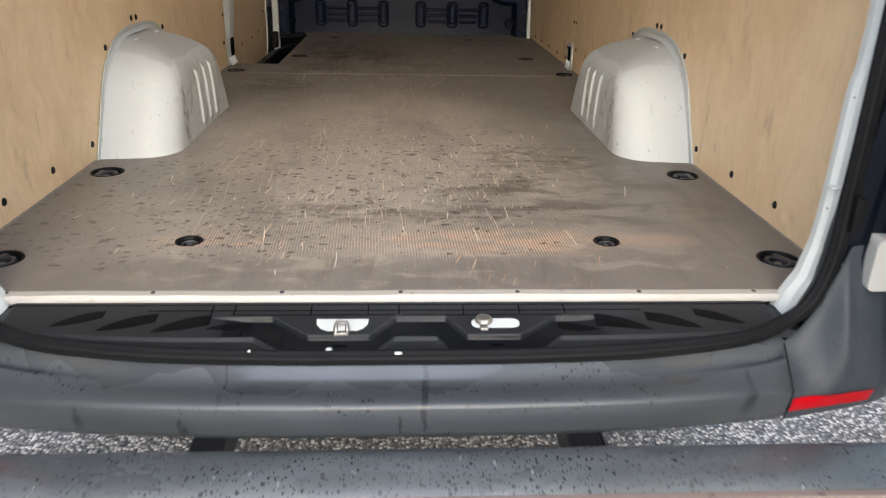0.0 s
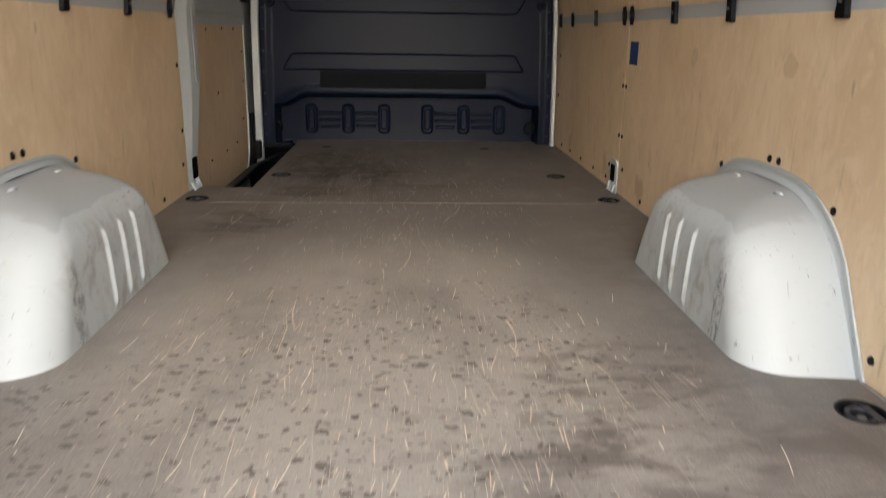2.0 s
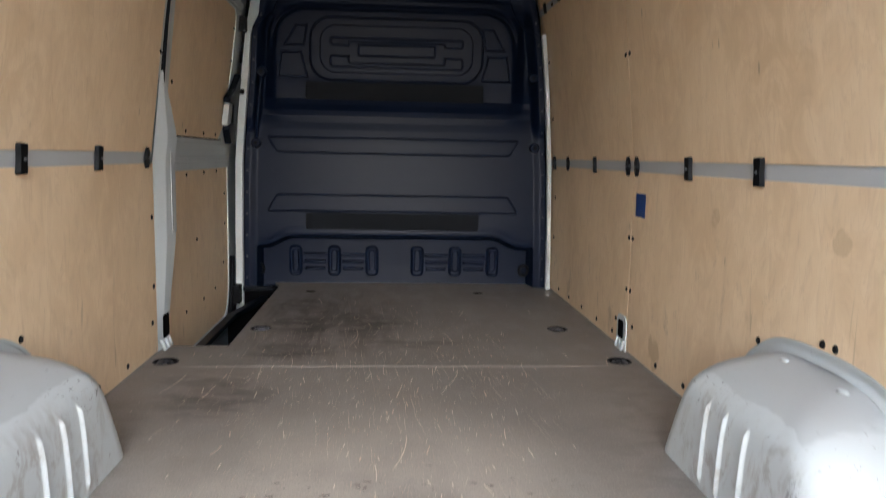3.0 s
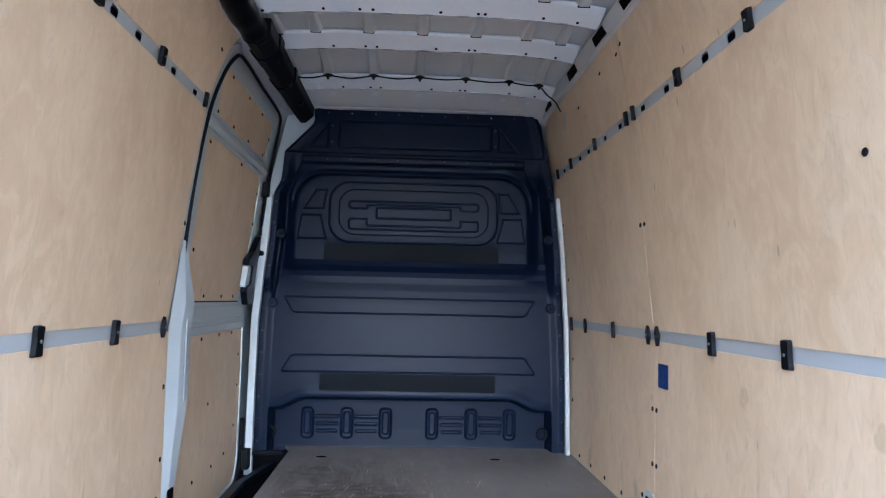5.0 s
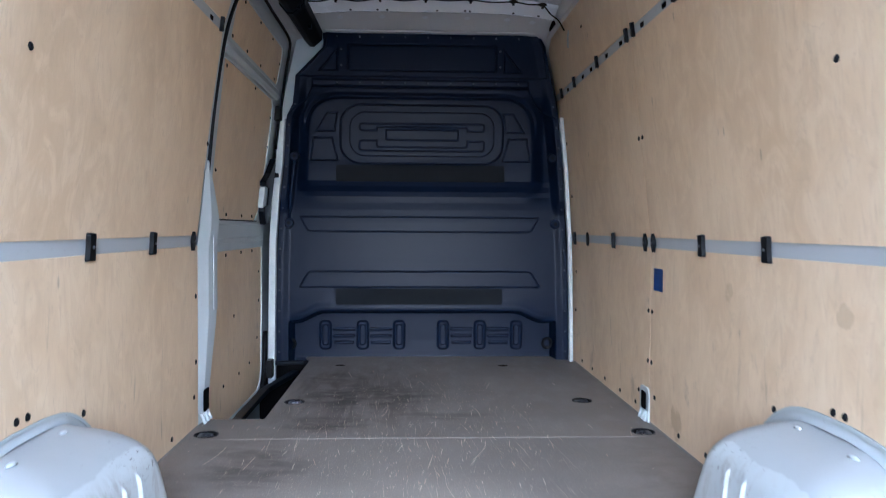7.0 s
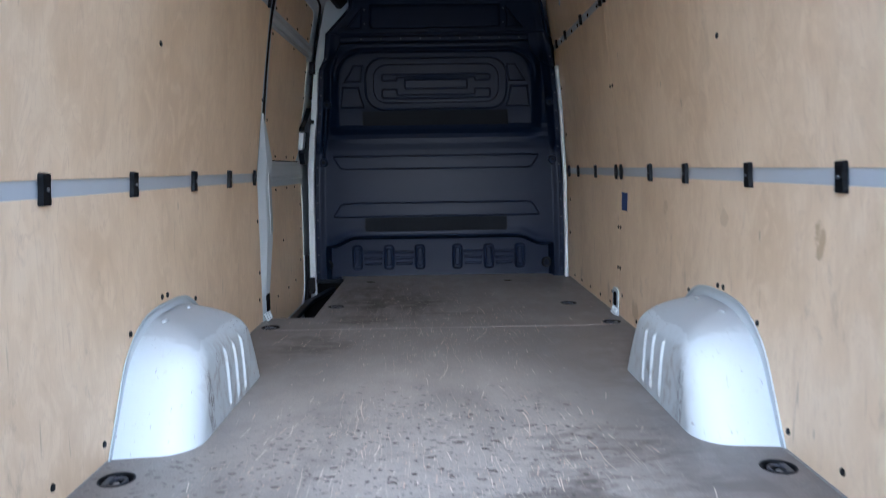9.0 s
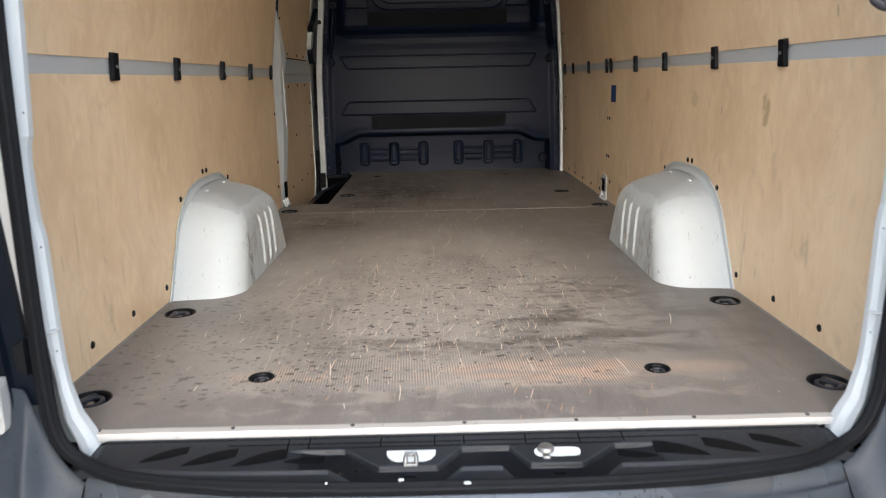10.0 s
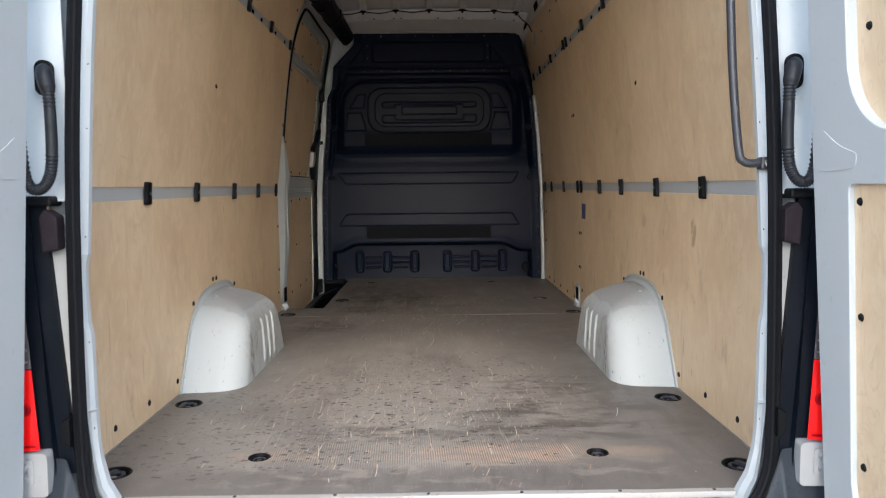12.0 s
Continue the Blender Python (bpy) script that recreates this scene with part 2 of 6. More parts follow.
    # spots of rain blown in, thickest on the left
    for k, (sc, mx) in enumerate(((26.0, 0.25), (44.0, 0.34), (62.0, 0.37))):
        warp = t.nodes.new("ShaderNodeVectorMath")
        wn_ = t.nodes.new("ShaderNodeTexNoise")
        wn_.inputs["Scale"].default_value = 45.0
        t.links.new(n.co, wn_.inputs["Vector"])
        sc_ = t.nodes.new("ShaderNodeVectorMath")
        sc_.operation = "SCALE"
        t.links.new(wn_.outputs[1], sc_.inputs[0])
        sc_.inputs["Scale"].default_value = 0.030
        t.links.new(n.scaled(0.75, 1.1, 1, 0.7 * k, 0.3 * k), warp.inputs[0])
        t.links.new(sc_.outputs[0], warp.inputs[1])
        v = n.cells(warp.outputs[0], sc)
        pick = t.nodes.new("ShaderNodeSeparateColor")
        t.links.new(v[1], pick.inputs[0])
        size = n.math("MULTIPLY", n.math("POWER", pick.outputs[0], 1.6), mx)
        spot = n.step(n.math("SUBTRACT", v[0], size), -0.02, 0.05, 1.0, 0.0)
        area = n.math("MAXIMUM", n.blob(n.x, -0.50, 0.60, n.y, 0.55, 0.50, 1.0), n.math("MULTIPLY", n.blob(n.x, 0.0, 0.7, n.y, 0.85, 0.8, 1.0), 0.30))
        chance = n.math("LESS_THAN", pick.outputs[1], n.math("MULTIPLY", area, 2.7))
        rain = n.math("MULTIPLY", spot, chance)
        c = n.mix(n.math("MULTIPLY", rain, n.math("ADD", n.math("MULTIPLY", pick.outputs[2], 0.35), 0.58)), c, (0.074, 0.062, 0.053))
    # short bright scratches along the van, raw wood showing
    field = n.math("MAXIMUM", n.blob(n.x, -0.05, 0.75, n.y, 0.85, 0.95, 1.0), n.math("MULTIPLY", n.blob(n.x, -0.1, 0.8, n.y, 2.5, 1.5, 1.0), 0.8))
    for k, (sx, sy, lo, hi) in enumerate(((400, 8.0, 0.700, 0.72), (420, 26.0, 0.695, 0.72), (330, 2.0, 0.700, 0.718), (420, 4.5, 0.70, 0.72), (320, 13.0, 0.705, 0.72))):
        bend = n.math("MULTIPLY", n.math("SUBTRACT", n.noise(n.scaled(1, 1, 1, k, 2 * k), 5.0, 2.0), 0.5), (0.006, 0.010, 0.03, 0.006, 0.02)[k])
        skew = n.math("ADD", n.math("ADD", n.x, bend), n.math("MULTIPLY", n.y, (0.02, -0.05, 0.09, 0.0, -0.18)[k]))
        v = t.nodes.new("ShaderNodeCombineXYZ")
        n.put(v.inputs[0], n.math("MULTIPLY", skew, sx))
        n.put(v.inputs[1], n.math("MULTIPLY", n.y, sy))
        n.put(v.inputs[2], 3.7 * k)
        q = n.step(n.noise(v.outputs[0], 1.0, 1.5, 0.5), lo, hi)
        local = n.step(n.noise(n.scaled(2, 2, 1, 3 + k, k), 2.5, 3.0), 0.36, 0.62)
        f = n.math("MULTIPLY", n.math("MULTIPLY", q, local), n.math("ADD", n.math("MULTIPLY", field, 0.97), 0.03))
        c = n.mix(f, c, ((0.64, 0.54, 0.40), (0.62, 0.44, 0.31), (0.66, 0.55, 0.42), (0.70, 0.60, 0.47), (0.68, 0.58, 0.45))[k])
    # single dashes, each with its own turn, length and bend
    for k, (sc, wide, long, share) in enumerate(((7.0, 0.0012, 0.105, 0.42), (13.0, 0.0011, 0.040, 0.42), (13.0, 0.0013, 0.030, 0.36), (26.0, 0.0011, 0.013, 0.28))):
        space = n.scaled(1, 0.5, 1, 0.37 * k + 0.1, 0.61 * k)
        v = n.cells(space, sc)
        off = t.nodes.new("ShaderNodeVectorMath")
        off.operation = "SUBTRACT"
        t.links.new(space, off.inputs[0])
        t.links.new(v[2], off.inputs[1])
        at = t.nodes.new("ShaderNodeSeparateXYZ")
        t.links.new(off.outputs[0], at.inputs[0])
        dx, dy = at.outputs[0], n.math("MULTIPLY", at.outputs[1], 2.0)
        pick = t.nodes.new("ShaderNodeSeparateColor")
        t.links.new(v[1], pick.inputs[0])
        r1, r2, r3 = pick.outputs
        lean = n.math("MULTIPLY", n.math("SUBTRACT", r1, 0.45), 0.55)
        across = n.math("ADD", n.math("SUBTRACT", dx, n.math("MULTIPLY", dy, lean)), n.math("MULTIPLY", n.math("MULTIPLY", dy, dy), n.math("MULTIPLY", n.math("SUBTRACT", r2, 0.5), 2.6)))
        line = n.step(n.math("ABSOLUTE", across), wide * 0.55, wide * 1.25, 1.0, 0.0)
        ends = n.step(n.math("SUBTRACT", n.math("ABSOLUTE", dy), n.math("MULTIPLY", n.math("ADD", r2, 0.25), long)), -0.3 * long, 0.0, 1.0, 0.0)
        keep = n.math("LESS_THAN", r3, n.math("MULTIPLY", n.math("ADD", n.math("MULTIPLY", field, 0.95), 0.05), share))
        broken = n.step(n.noise(n.scaled(30, 60, 1, k, k), 2.0, 2.0), 0.30, 0.44)
        f = n.math("MULTIPLY", n.math("MULTIPLY", n.math("MULTIPLY", line, ends), keep), broken)
        c = n.mix(n.math("MULTIPLY", f, 0.9), c, ((0.66, 0.54, 0.41), (0.72, 0.62, 0.49), (0.62, 0.45, 0.33), (0.70, 0.60, 0.48))[k])
    t.links.new(c, b.inputs["Base Color"])
    n.put(b.inputs["Roughness"], n.math("SUBTRACT", n.step(mid, 0.3, 0.7, 0.40, 0.54), n.math("MULTIPLY", rain, 0.12)))
    b.inputs["Specular IOR Level"].default_value = 0.4
    n.bump(b, n.math("ADD", n.math("MULTIPLY", mesh, 0.35), mid), 0.15, 0.0008)
    return m


def paint(name, base, rough=0.3, dirt=0.25, dirt_col=(0.30, 0.27, 0.23), scuffs=0.0, coat=0.3):
    m, t, b = nodes_of(name, rough)
    n = Net(t)
    a = n.noise(n.co, 3.0, 5.0, 0.6)
    c = n.mix(n.math("MULTIPLY", n.step(a, 0.45, 0.8), dirt), base, tuple(0.6 * v + 0.4 * w for v, w in zip(base, dirt_col)))
    f = n.noise(n.co, 60.0, 3.0)
    c = n.mix(n.math("MULTIPLY", n.step(f, 0.62, 0.75), dirt), c, dirt_col)
    if scuffs:
        s = n.step(n.noise(n.scaled(40, 14, 9), 2.0, 6.0, 0.75, 0.4), 0.63, 0.67)
        c = n.mix(n.math("MULTIPLY", s, scuffs), c, (0.16, 0.13, 0.11))
    if scuffs:
        # black rubs on the rear inner edge, grey dust lying on top
        s2 = n.math("MULTIPLY", n.step(n.noise(n.scaled(70, 70, 16, 2, 1, 4), 1.6, 6.0, 0.75, 0.6), 0.50, 0.55), n.math("MULTIPLY", n.blob(n.y, 1.085, 0.036, n.z, 0.06, 0.15, 1.0), n.step(n.math("ABSOLUTE", n.x), 0.70, 0.74, 1.0, 0.0)))
        s3 = n.math("MULTIPLY", n.step(n.noise(n.scaled(60, 30, 40, 5, 1, 2), 1.6, 6.0, 0.75, 0.6), 0.60, 0.63), n.blob(n.y, 1.5, 0.16, n.z, 0.23, 0.07, 0.9))
        # brown smudges handled onto the inner face between the ribs
        inner = n.step(n.math("ABSOLUTE", n.x), 0.685, 0.715, 1.0, 0.0)
        s4 = n.math("MULTIPLY", n.math("MULTIPLY", n.step(n.noise(n.scaled(5, 8, 5, 1, 2, 3), 2.2, 6.0, 0.7, 0.5), 0.46, 0.66), inner), n.blob(n.y, 1.32, 0.36, n.z, 0.12, 0.24, 1.0))
        c = n.mix(n.math("MULTIPLY", s4, 0.7), c, (0.27, 0.235, 0.20))
        c = n.mix(n.math("MULTIPLY", n.math("MAXIMUM", s2, s3), 0.9), c, (0.09, 0.075, 0.065))
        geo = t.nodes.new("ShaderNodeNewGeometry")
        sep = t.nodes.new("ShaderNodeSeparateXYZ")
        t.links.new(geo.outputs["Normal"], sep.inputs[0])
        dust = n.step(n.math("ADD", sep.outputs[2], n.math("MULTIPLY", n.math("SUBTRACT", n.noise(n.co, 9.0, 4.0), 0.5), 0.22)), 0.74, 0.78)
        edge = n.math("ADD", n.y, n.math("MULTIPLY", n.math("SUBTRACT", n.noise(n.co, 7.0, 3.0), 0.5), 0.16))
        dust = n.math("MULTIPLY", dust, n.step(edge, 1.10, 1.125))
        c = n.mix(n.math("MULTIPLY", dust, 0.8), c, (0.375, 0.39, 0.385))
    t.links.new(c, b.inputs["Base Color"])
    n.put(b.inputs["Roughness"], n.step(a, 0.2, 0.8, rough * 0.8, rough * 1.3))
    b.inputs["Coat Weight"].default_value, b.inputs["Coat Roughness"].default_value = coat, 0.12
    n.bump(b, n.noise(n.co, 14.0, 2.0), 0.03, 0.002)
    return m


def plastic(name, base, rough=0.45, grain=700.0, wet=0.0, dust=0.15, gloss=0.5, specks=False, shine=0.8, ledge=None):
    m, t, b = nodes_of(name, rough)
    b.inputs["Specular IOR Level"].default_value = gloss
    n = Net(t)
    a = n.noise(n.co, 4.0, 5.0, 0.6)
    lighter = tuple(v * 1.7 + 0.012 for v in base)
    c = n.mix(n.math("MULTIPLY", n.step(a, 0.42, 0.75), dust * 2), base, lighter)
    r = n.step(a, 0.3, 0.7, rough * (1 - dust), rough * (1 + dust))
    h = n.math("MULTIPLY", n.noise(n.co, grain, 2.0), 0.6)
    if wet:
        # drying patches with drops left in them, thin runs down the upright faces
        dry = n.step(n.noise(n.scaled(1.0, 2.6, 2.6), 4.6, 3.0, 0.5, 0.8), 0.50, 0.54)
        drops = None
        for sc in (110.0, 200.0):
            dv = n.cells(n.scaled(1.0, 0.8, 0.8), sc)
            pick = t.nodes.new("ShaderNodeSeparateColor")
            t.links.new(dv[1], pick.inputs[0])
            d = n.math("MULTIPLY", n.step(n.math("SUBTRACT", dv[0], n.math("MULTIPLY", pick.outputs[0], 0.40)), -0.04, 0.06, 1.0, 0.0), n.math("LESS_THAN", pick.outputs[1], 0.55 if not specks else 0.8))
            drops = d if drops is None else n.math("MAXIMUM", drops, d)
        drops = n.math("MULTIPLY", drops, n.math("ADD", n.math("MULTIPLY", dry, 0.8 if not specks else 0.2), 0.05 if not specks else 0.8))
        run = n.math("ADD", n.x, n.math("MULTIPLY", n.math("SUBTRACT", n.noise(n.scaled(1, 1, 1), 22.0, 2.0), 0.5), 0.02))
        rv = t.nodes.new("ShaderNodeCombineXYZ")
        n.put(rv.inputs[0], n.math("MULTIPLY", run, 34.0))
        n.put(rv.inputs[1], n.math("MULTIPLY", n.z, 4.0))
        runs = n.step(n.noise(rv.outputs[0], 1.0, 1.0, 0.4), 0.69, 0.715) if not specks else 0.0
        film = n.math("SUBTRACT", 1.0, dry)
        if ledge is not None:
            # water stands on the tread only
            lying = n.step(n.z, ledge - 0.012, ledge)
            # the outer half has dried matt with a scalloped edge, the inner shoulder is still wet
            rim = n.math("MULTIPLY", n.math("POWER", n.math("DIVIDE", n.math("ABSOLUTE", n.x), 0.7), 3.2), 0.12)
            inward = n.math("SUBTRACT", n.math("ADD", n.y, 0.283), rim)
            wave = n.math("SUBTRACT", n.noise(n.scaled(1.0, 0.4, 0.1, 2.0, 1.0), 5.0, 3.0, 0.5), 0.5)
            dry = n.step(n.math("SUBTRACT", inward, n.math("MULTIPLY", wave, 0.26)), 0.062, 0.068, 1.0, 0.0)
            film = n.math("SUBTRACT", 1.0, dry)
            n.put(b.inputs["Coat Weight"], n.math("MULTIPLY", n.math("MULTIPLY", film, lying), n.step(n.noise(n.scaled(1, 1, 1), 3.0, 3.0), 0.35, 0.6, 0.25, 1.0)))
            b.inputs["Coat Roughness"].default_value = 0.10
            drops = n.math("MULTIPLY", drops, n.math("ADD", n.math("MULTIPLY", dry, 0.9), 0.1))
            dry, film = n.math("MULTIPLY", dry, lying), n.math("MULTIPLY", film, n.math("ADD", n.math("MULTIPLY", lying, 0.75), 0.25))
            drops = n.math("MULTIPLY", drops, n.math("ADD", n.math("MULTIPLY", lying, 0.9), 0.1))
        dark = n.math("MAXIMUM", n.math("MULTIPLY", drops, 0.9), n.math("MULTIPLY", runs, 0.7))
        c = n.mix(n.math("MULTIPLY", dry, 0.30 * wet), c, tuple(v * 1.5 + 0.014 for v in base))
        c = n.mix(n.math("MULTIPLY", dark, wet), c, tuple(v * 0.30 for v in base))
        if specks:
            fleck = n.math("MULTIPLY", n.step(n.noise(n.scaled(1, 0.5, 0.5), 55.0, 3.0, 0.6), 0.68, 0.72), 0.75)
            c = n.mix(fleck, c, (0.34, 0.36, 0.38))
        r = n.math("SUBTRACT", r, n.math("MULTIPLY", n.math("MAXIMUM", n.math("MULTIPLY", film, shine), dark), 0.45 * rough))
        h = n.math("ADD", h, n.math("MULTIPLY", drops, 0.8))
    t.links.new(c, b.inputs["Base Color"])
    n.put(b.inputs["Roughness"], r)
    n.bump(b, h, 0.15, 0.0012)
    return m


def plain(name, base, rough=0.5, metal=0.0, gloss=0.5):
    m, t, b = nodes_of(name, rough, metal, base)
    b.inputs["Specular IOR Level"].default_value = gloss
    n = Net(t)
    a = n.noise(n.co, 40.0, 4.0)
    t.links.new(n.mix(n.step(a, 0.35, 0.75), base, tuple(v * 0.75 for v in base)), b.inputs["Base Color"])
    n.bump(b, a, 0.08, 0.001)
    return m


def asphalt():
    m, t, b = nodes_of("asphalt", 0.8)
    n = Net(t)
    v = n.cells(n.co, 95.0)
    stone = t.nodes.new("ShaderNodeSeparateColor")
    t.links.new(v[1], stone.inputs[0])
    c = n.mix(n.step(stone.outputs[0], 0.2, 0.95), (0.17, 0.155, 0.14), (0.70, 0.645, 0.57))
    c = n.mix(n.step(v[0], 0.35, 0.75), c, (0.055, 0.05, 0.046))
    c = n.mix(n.math("MULTIPLY", n.step(n.noise(n.co, 1.1, 4.0), 0.4, 0.7), 0.3), c, (0.09, 0.083, 0.076))
    t.links.new(c, b.inputs["Base Color"])
    n.put(b.inputs["Roughness"], n.step(n.noise(n.co, 2.0, 3.0), 0.4, 0.65, 0.45, 0.85))
    n.bump(b, n.math("SUBTRACT", 1.0, v[0]), 0.8, 0.006)
    return m


PLY_R = plywood("plywood_lining_right", 1.05, ((0.745, 0.57, 0.030, 0.055, 0.65), (1.32, 0.572, 0.035, 0.04, 0.30), (1.91, 0.575, 0.035, 0.035, 0.3), (2.33, 0.07, 0.06, 0.07, 0.45)))
PLY_L = plywood("plywood_lining_left", 1.05, ((1.6, 0.45, 0.03, 0.05, 0.12),))
PLY_D = plywood("plywood_lining_door", 1.05)
FLOOR = floor_material()
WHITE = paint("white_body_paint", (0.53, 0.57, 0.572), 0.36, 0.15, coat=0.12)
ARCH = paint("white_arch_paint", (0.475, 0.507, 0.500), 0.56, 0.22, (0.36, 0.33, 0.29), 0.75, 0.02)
PRIMER = paint("grey_white_roof_paint", (0.66, 0.65, 0.625), 0.4, 0.3, coat=0.15)
EDGE = paint("worn_edge_paint", (0.42, 0.40, 0.36), 0.5, 0.9, (0.30, 0.25, 0.20), coat=0.0)
BOW = paint("white_roof_bow_paint", (0.84, 0.855, 0.865), 0.22, 0.10, coat=0.6)
RAIL = paint("grey_rail_paint", (0.49, 0.51, 0.51), 0.4, 0.15, coat=0.1)
BULK = plastic("slate_bulkhead_plastic", (0.0032, 0.0074, 0.0215), 0.38, 500.0, 0.0, 0.02, 0.118)
BULK_STRIP = plastic("matt_strip_plastic", (0.0058, 0.0072, 0.0098), 0.7, 900.0, 0.0, 0.10, 0.10)
BUMPER = plastic("wet_bumper_plastic", (0.037, 0.043, 0.050), 0.40, 600.0, 0.8, 0.1, 0.5, False, 1.7, -0.072)
SILL = plastic("wet_sill_plastic", (0.0130, 0.0150, 0.0180), 0.60, 600.0, 0.4, 0.15, 0.30, False, 0.3)
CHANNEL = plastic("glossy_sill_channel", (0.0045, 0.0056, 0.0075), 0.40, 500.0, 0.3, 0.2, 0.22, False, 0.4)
CORNER = plastic("damp_corner_plastic", (0.030, 0.036, 0.043), 0.46, 600.0, 0.5, 0.1, 0.2, False, 0.4)
SWOOSH = plain("smooth_black_plastic", (0.0030, 0.0035, 0.0044), 0.55, 0.0, 0.12)
BRACKET = paint("dirty_white_bracket_paint", (0.37, 0.375, 0.36), 0.45, 0.5, coat=0.0)
RIM = paint("dirty_white_rim_paint", (0.36, 0.355, 0.335), 0.45, 0.6, (0.26, 0.22, 0.18), coat=0.0)
BLACK = plain("black_plastic", (0.0050, 0.0054, 0.0062), 0.50, 0.0, 0.16)
BLACK_G = plastic("black_trim", (0.0032, 0.0050, 0.0088), 0.36, 500.0, 0.0, 0.1, 0.09)
RUBBER = plain("black_rubber", (0.0072, 0.0078, 0.0092), 0.62, 0.0, 0.12)
CONDUIT = plain("grey_black_conduit", (0.016, 0.018, 0.021), 0.5, 0.0, 0.3)
DUCT = plain("glossy_black_duct", (0.0030, 0.0033, 0.0040), 0.34, 0.0, 0.22)
# near-black for dark parts and, as painted shade, inside slots, holes and cavities
DARK = plain("near_black_and_cavity_shade", (0.004, 0.004, 0.0045), 0.9, 0.0, 0.04)
STEEL = plain("zinc_steel", (0.32, 0.315, 0.305), 0.5, 0.85)
DARKSTEEL = plain("dark_coated_steel", (0.05, 0.052, 0.06), 0.4, 0.3)
BROWN = plain("brown_hinge_primer", (0.022, 0.0165, 0.020), 0.55, 0.0, 0.12)
BLUE = plain("blue_sticker_film", (0.012, 0.045, 0.20), 0.35)
STRIPGREY = plain("worn_joint_aluminium", (0.27, 0.25, 0.225), 0.6)
PALE = plain("pale_print", (0.07, 0.12, 0.28), 0.5)
RED, _t, _b = nodes_of("red_lens", 0.08, 0.0, (0.85, 0.006, 0.004))
_b.inputs["Coat Weight"].default_value = 0.1
_b.inputs["Specular IOR Level"].default_value = 0.25
REFLEX, _t, _b = nodes_of("red_reflex", 0.30, 0.0, (0.32, 0.0025, 0.007))
_b.inputs["Specular IOR Level"].default_value = 0.08
CLEAR, _t, _b = nodes_of("clear_lens", 0.12, 0.0, (0.10, 0.085, 0.085))
_b.inputs["Coat Weight"].default_value = 0.6
RUST = paint("rusted_step_lip", (0.20, 0.155, 0.14), 0.7, 0.9, (0.07, 0.05, 0.045), coat=0.0)
ASPHALT = asphalt()


# ---- mesh helpers ----
def part(name, bm, material, parent=None, label="", smooth=False, bevel=0.0):
    me = bpy.data.meshes.new(name)
    bmesh.ops.recalc_face_normals(bm, faces=bm.faces)
    bm.to_mesh(me)
    bm.free()
    me.materials.append(material)
    if smooth:
        for p in me.polygons:
            p.use_smooth = True
    ob = new(name, me)
    if bevel:
        mod = ob.modifiers.new("worn_edge", "BEVEL")
        mod.width, mod.segments, mod.limit_method = bevel, 2, "ANGLE"
    if parent:
        ob.parent = parent
    if label:
        tagged(ob, label)
    return ob


def empty(name, label, category, group="", kind="", at=(0, 0, 0)):
    ob = new(name)
    ob.location = at
    return tagged(ob, label, category, group, kind)


def box(x0, x1, y0, y1, z0, z1, bm=None, m=None):
    bm = bm or bmesh.new()
    r = bmesh.ops.create_cube(bm, size=1.0)
    mat = Matrix.LocRotScale(((x0 + x1) / 2, (y0 + y1) / 2, (z0 + z1) / 2), None, (abs(x1 - x0), abs(y1 - y0), abs(z1 - z0)))
    bmesh.ops.transform(bm, matrix=(m @ mat) if m else mat, verts=r["verts"])
    return bm


def disc(r, h, segs=12, m=None, bm=None, r2=None):
    """A short cylinder or cone along z from 0 to h."""
    bm = bm or bmesh.new()
    g = bmesh.ops.create_cone(bm, cap_ends=True, segments=segs, radius1=r, radius2=r if r2 is None else r2, depth=h)
    bmesh.ops.transform(bm, matrix=(m or Matrix()) @ Matrix.Translation((0, 0, h / 2)), verts=g["verts"])
    return bm


def smooth_path(pts, per=8):
    """A Catmull-Rom line through pts."""
    p = [Vector(q) for q in pts]
    p = [2 * p[0] - p[1]] + p + [2 * p[-1] - p[-2]]
    out = []
    for i in range(1, len(p) - 2):
        a, b, c, d = p[i - 1:i + 3]
        for k in range(per):
            s = k / per
            out.append(0.5 * (2 * b + (c - a) * s + (2 * a - 5 * b + 4 * c - d) * s * s + (3 * b - a - 3 * c + d) * s ** 3))
    return out + [p[-2]]


def sweep(path, profile, up=(0, 0, 1), closed_profile=True, caps=True, bm=None):
    """Carries a profile (list of (a, b), or a function of the share of the length) along a path."""
    bm = bm or bmesh.new()
    path = [Vector(q) for q in path]
    rings = []
    for i, p in enumerate(path):
        t = (path[min(i + 1, len(path) - 1)] - path[max(i - 1, 0)]).normalized()
        side = t.cross(Vector(up))
        side = side.normalized() if side.length > 1e-4 else Vector((1, 0, 0))
        v = side.cross(t).normalized()
        prof = profile(i / max(1, len(path) - 1)) if callable(profile) else profile
        rings.append([bm.verts.new(p + side * a + v * b) for a, b in prof])
    k = len(rings[0])
    for r0, r1 in zip(rings, rings[1:]):
        for j in range(k if closed_profile else k - 1):
            bm.faces.new((r0[j], r0[(j + 1) % k], r1[(j + 1) % k], r1[j]))
    if caps and closed_profile:
        bm.faces.new(rings[0][::-1])
        bm.faces.new(rings[-1])
    return bm


def circle(r, n=10, rb=None):
    return [(r * math.cos(2 * math.pi * i / n), (rb or r) * math.sin(2 * math.pi * i / n)) for i in range(n)]


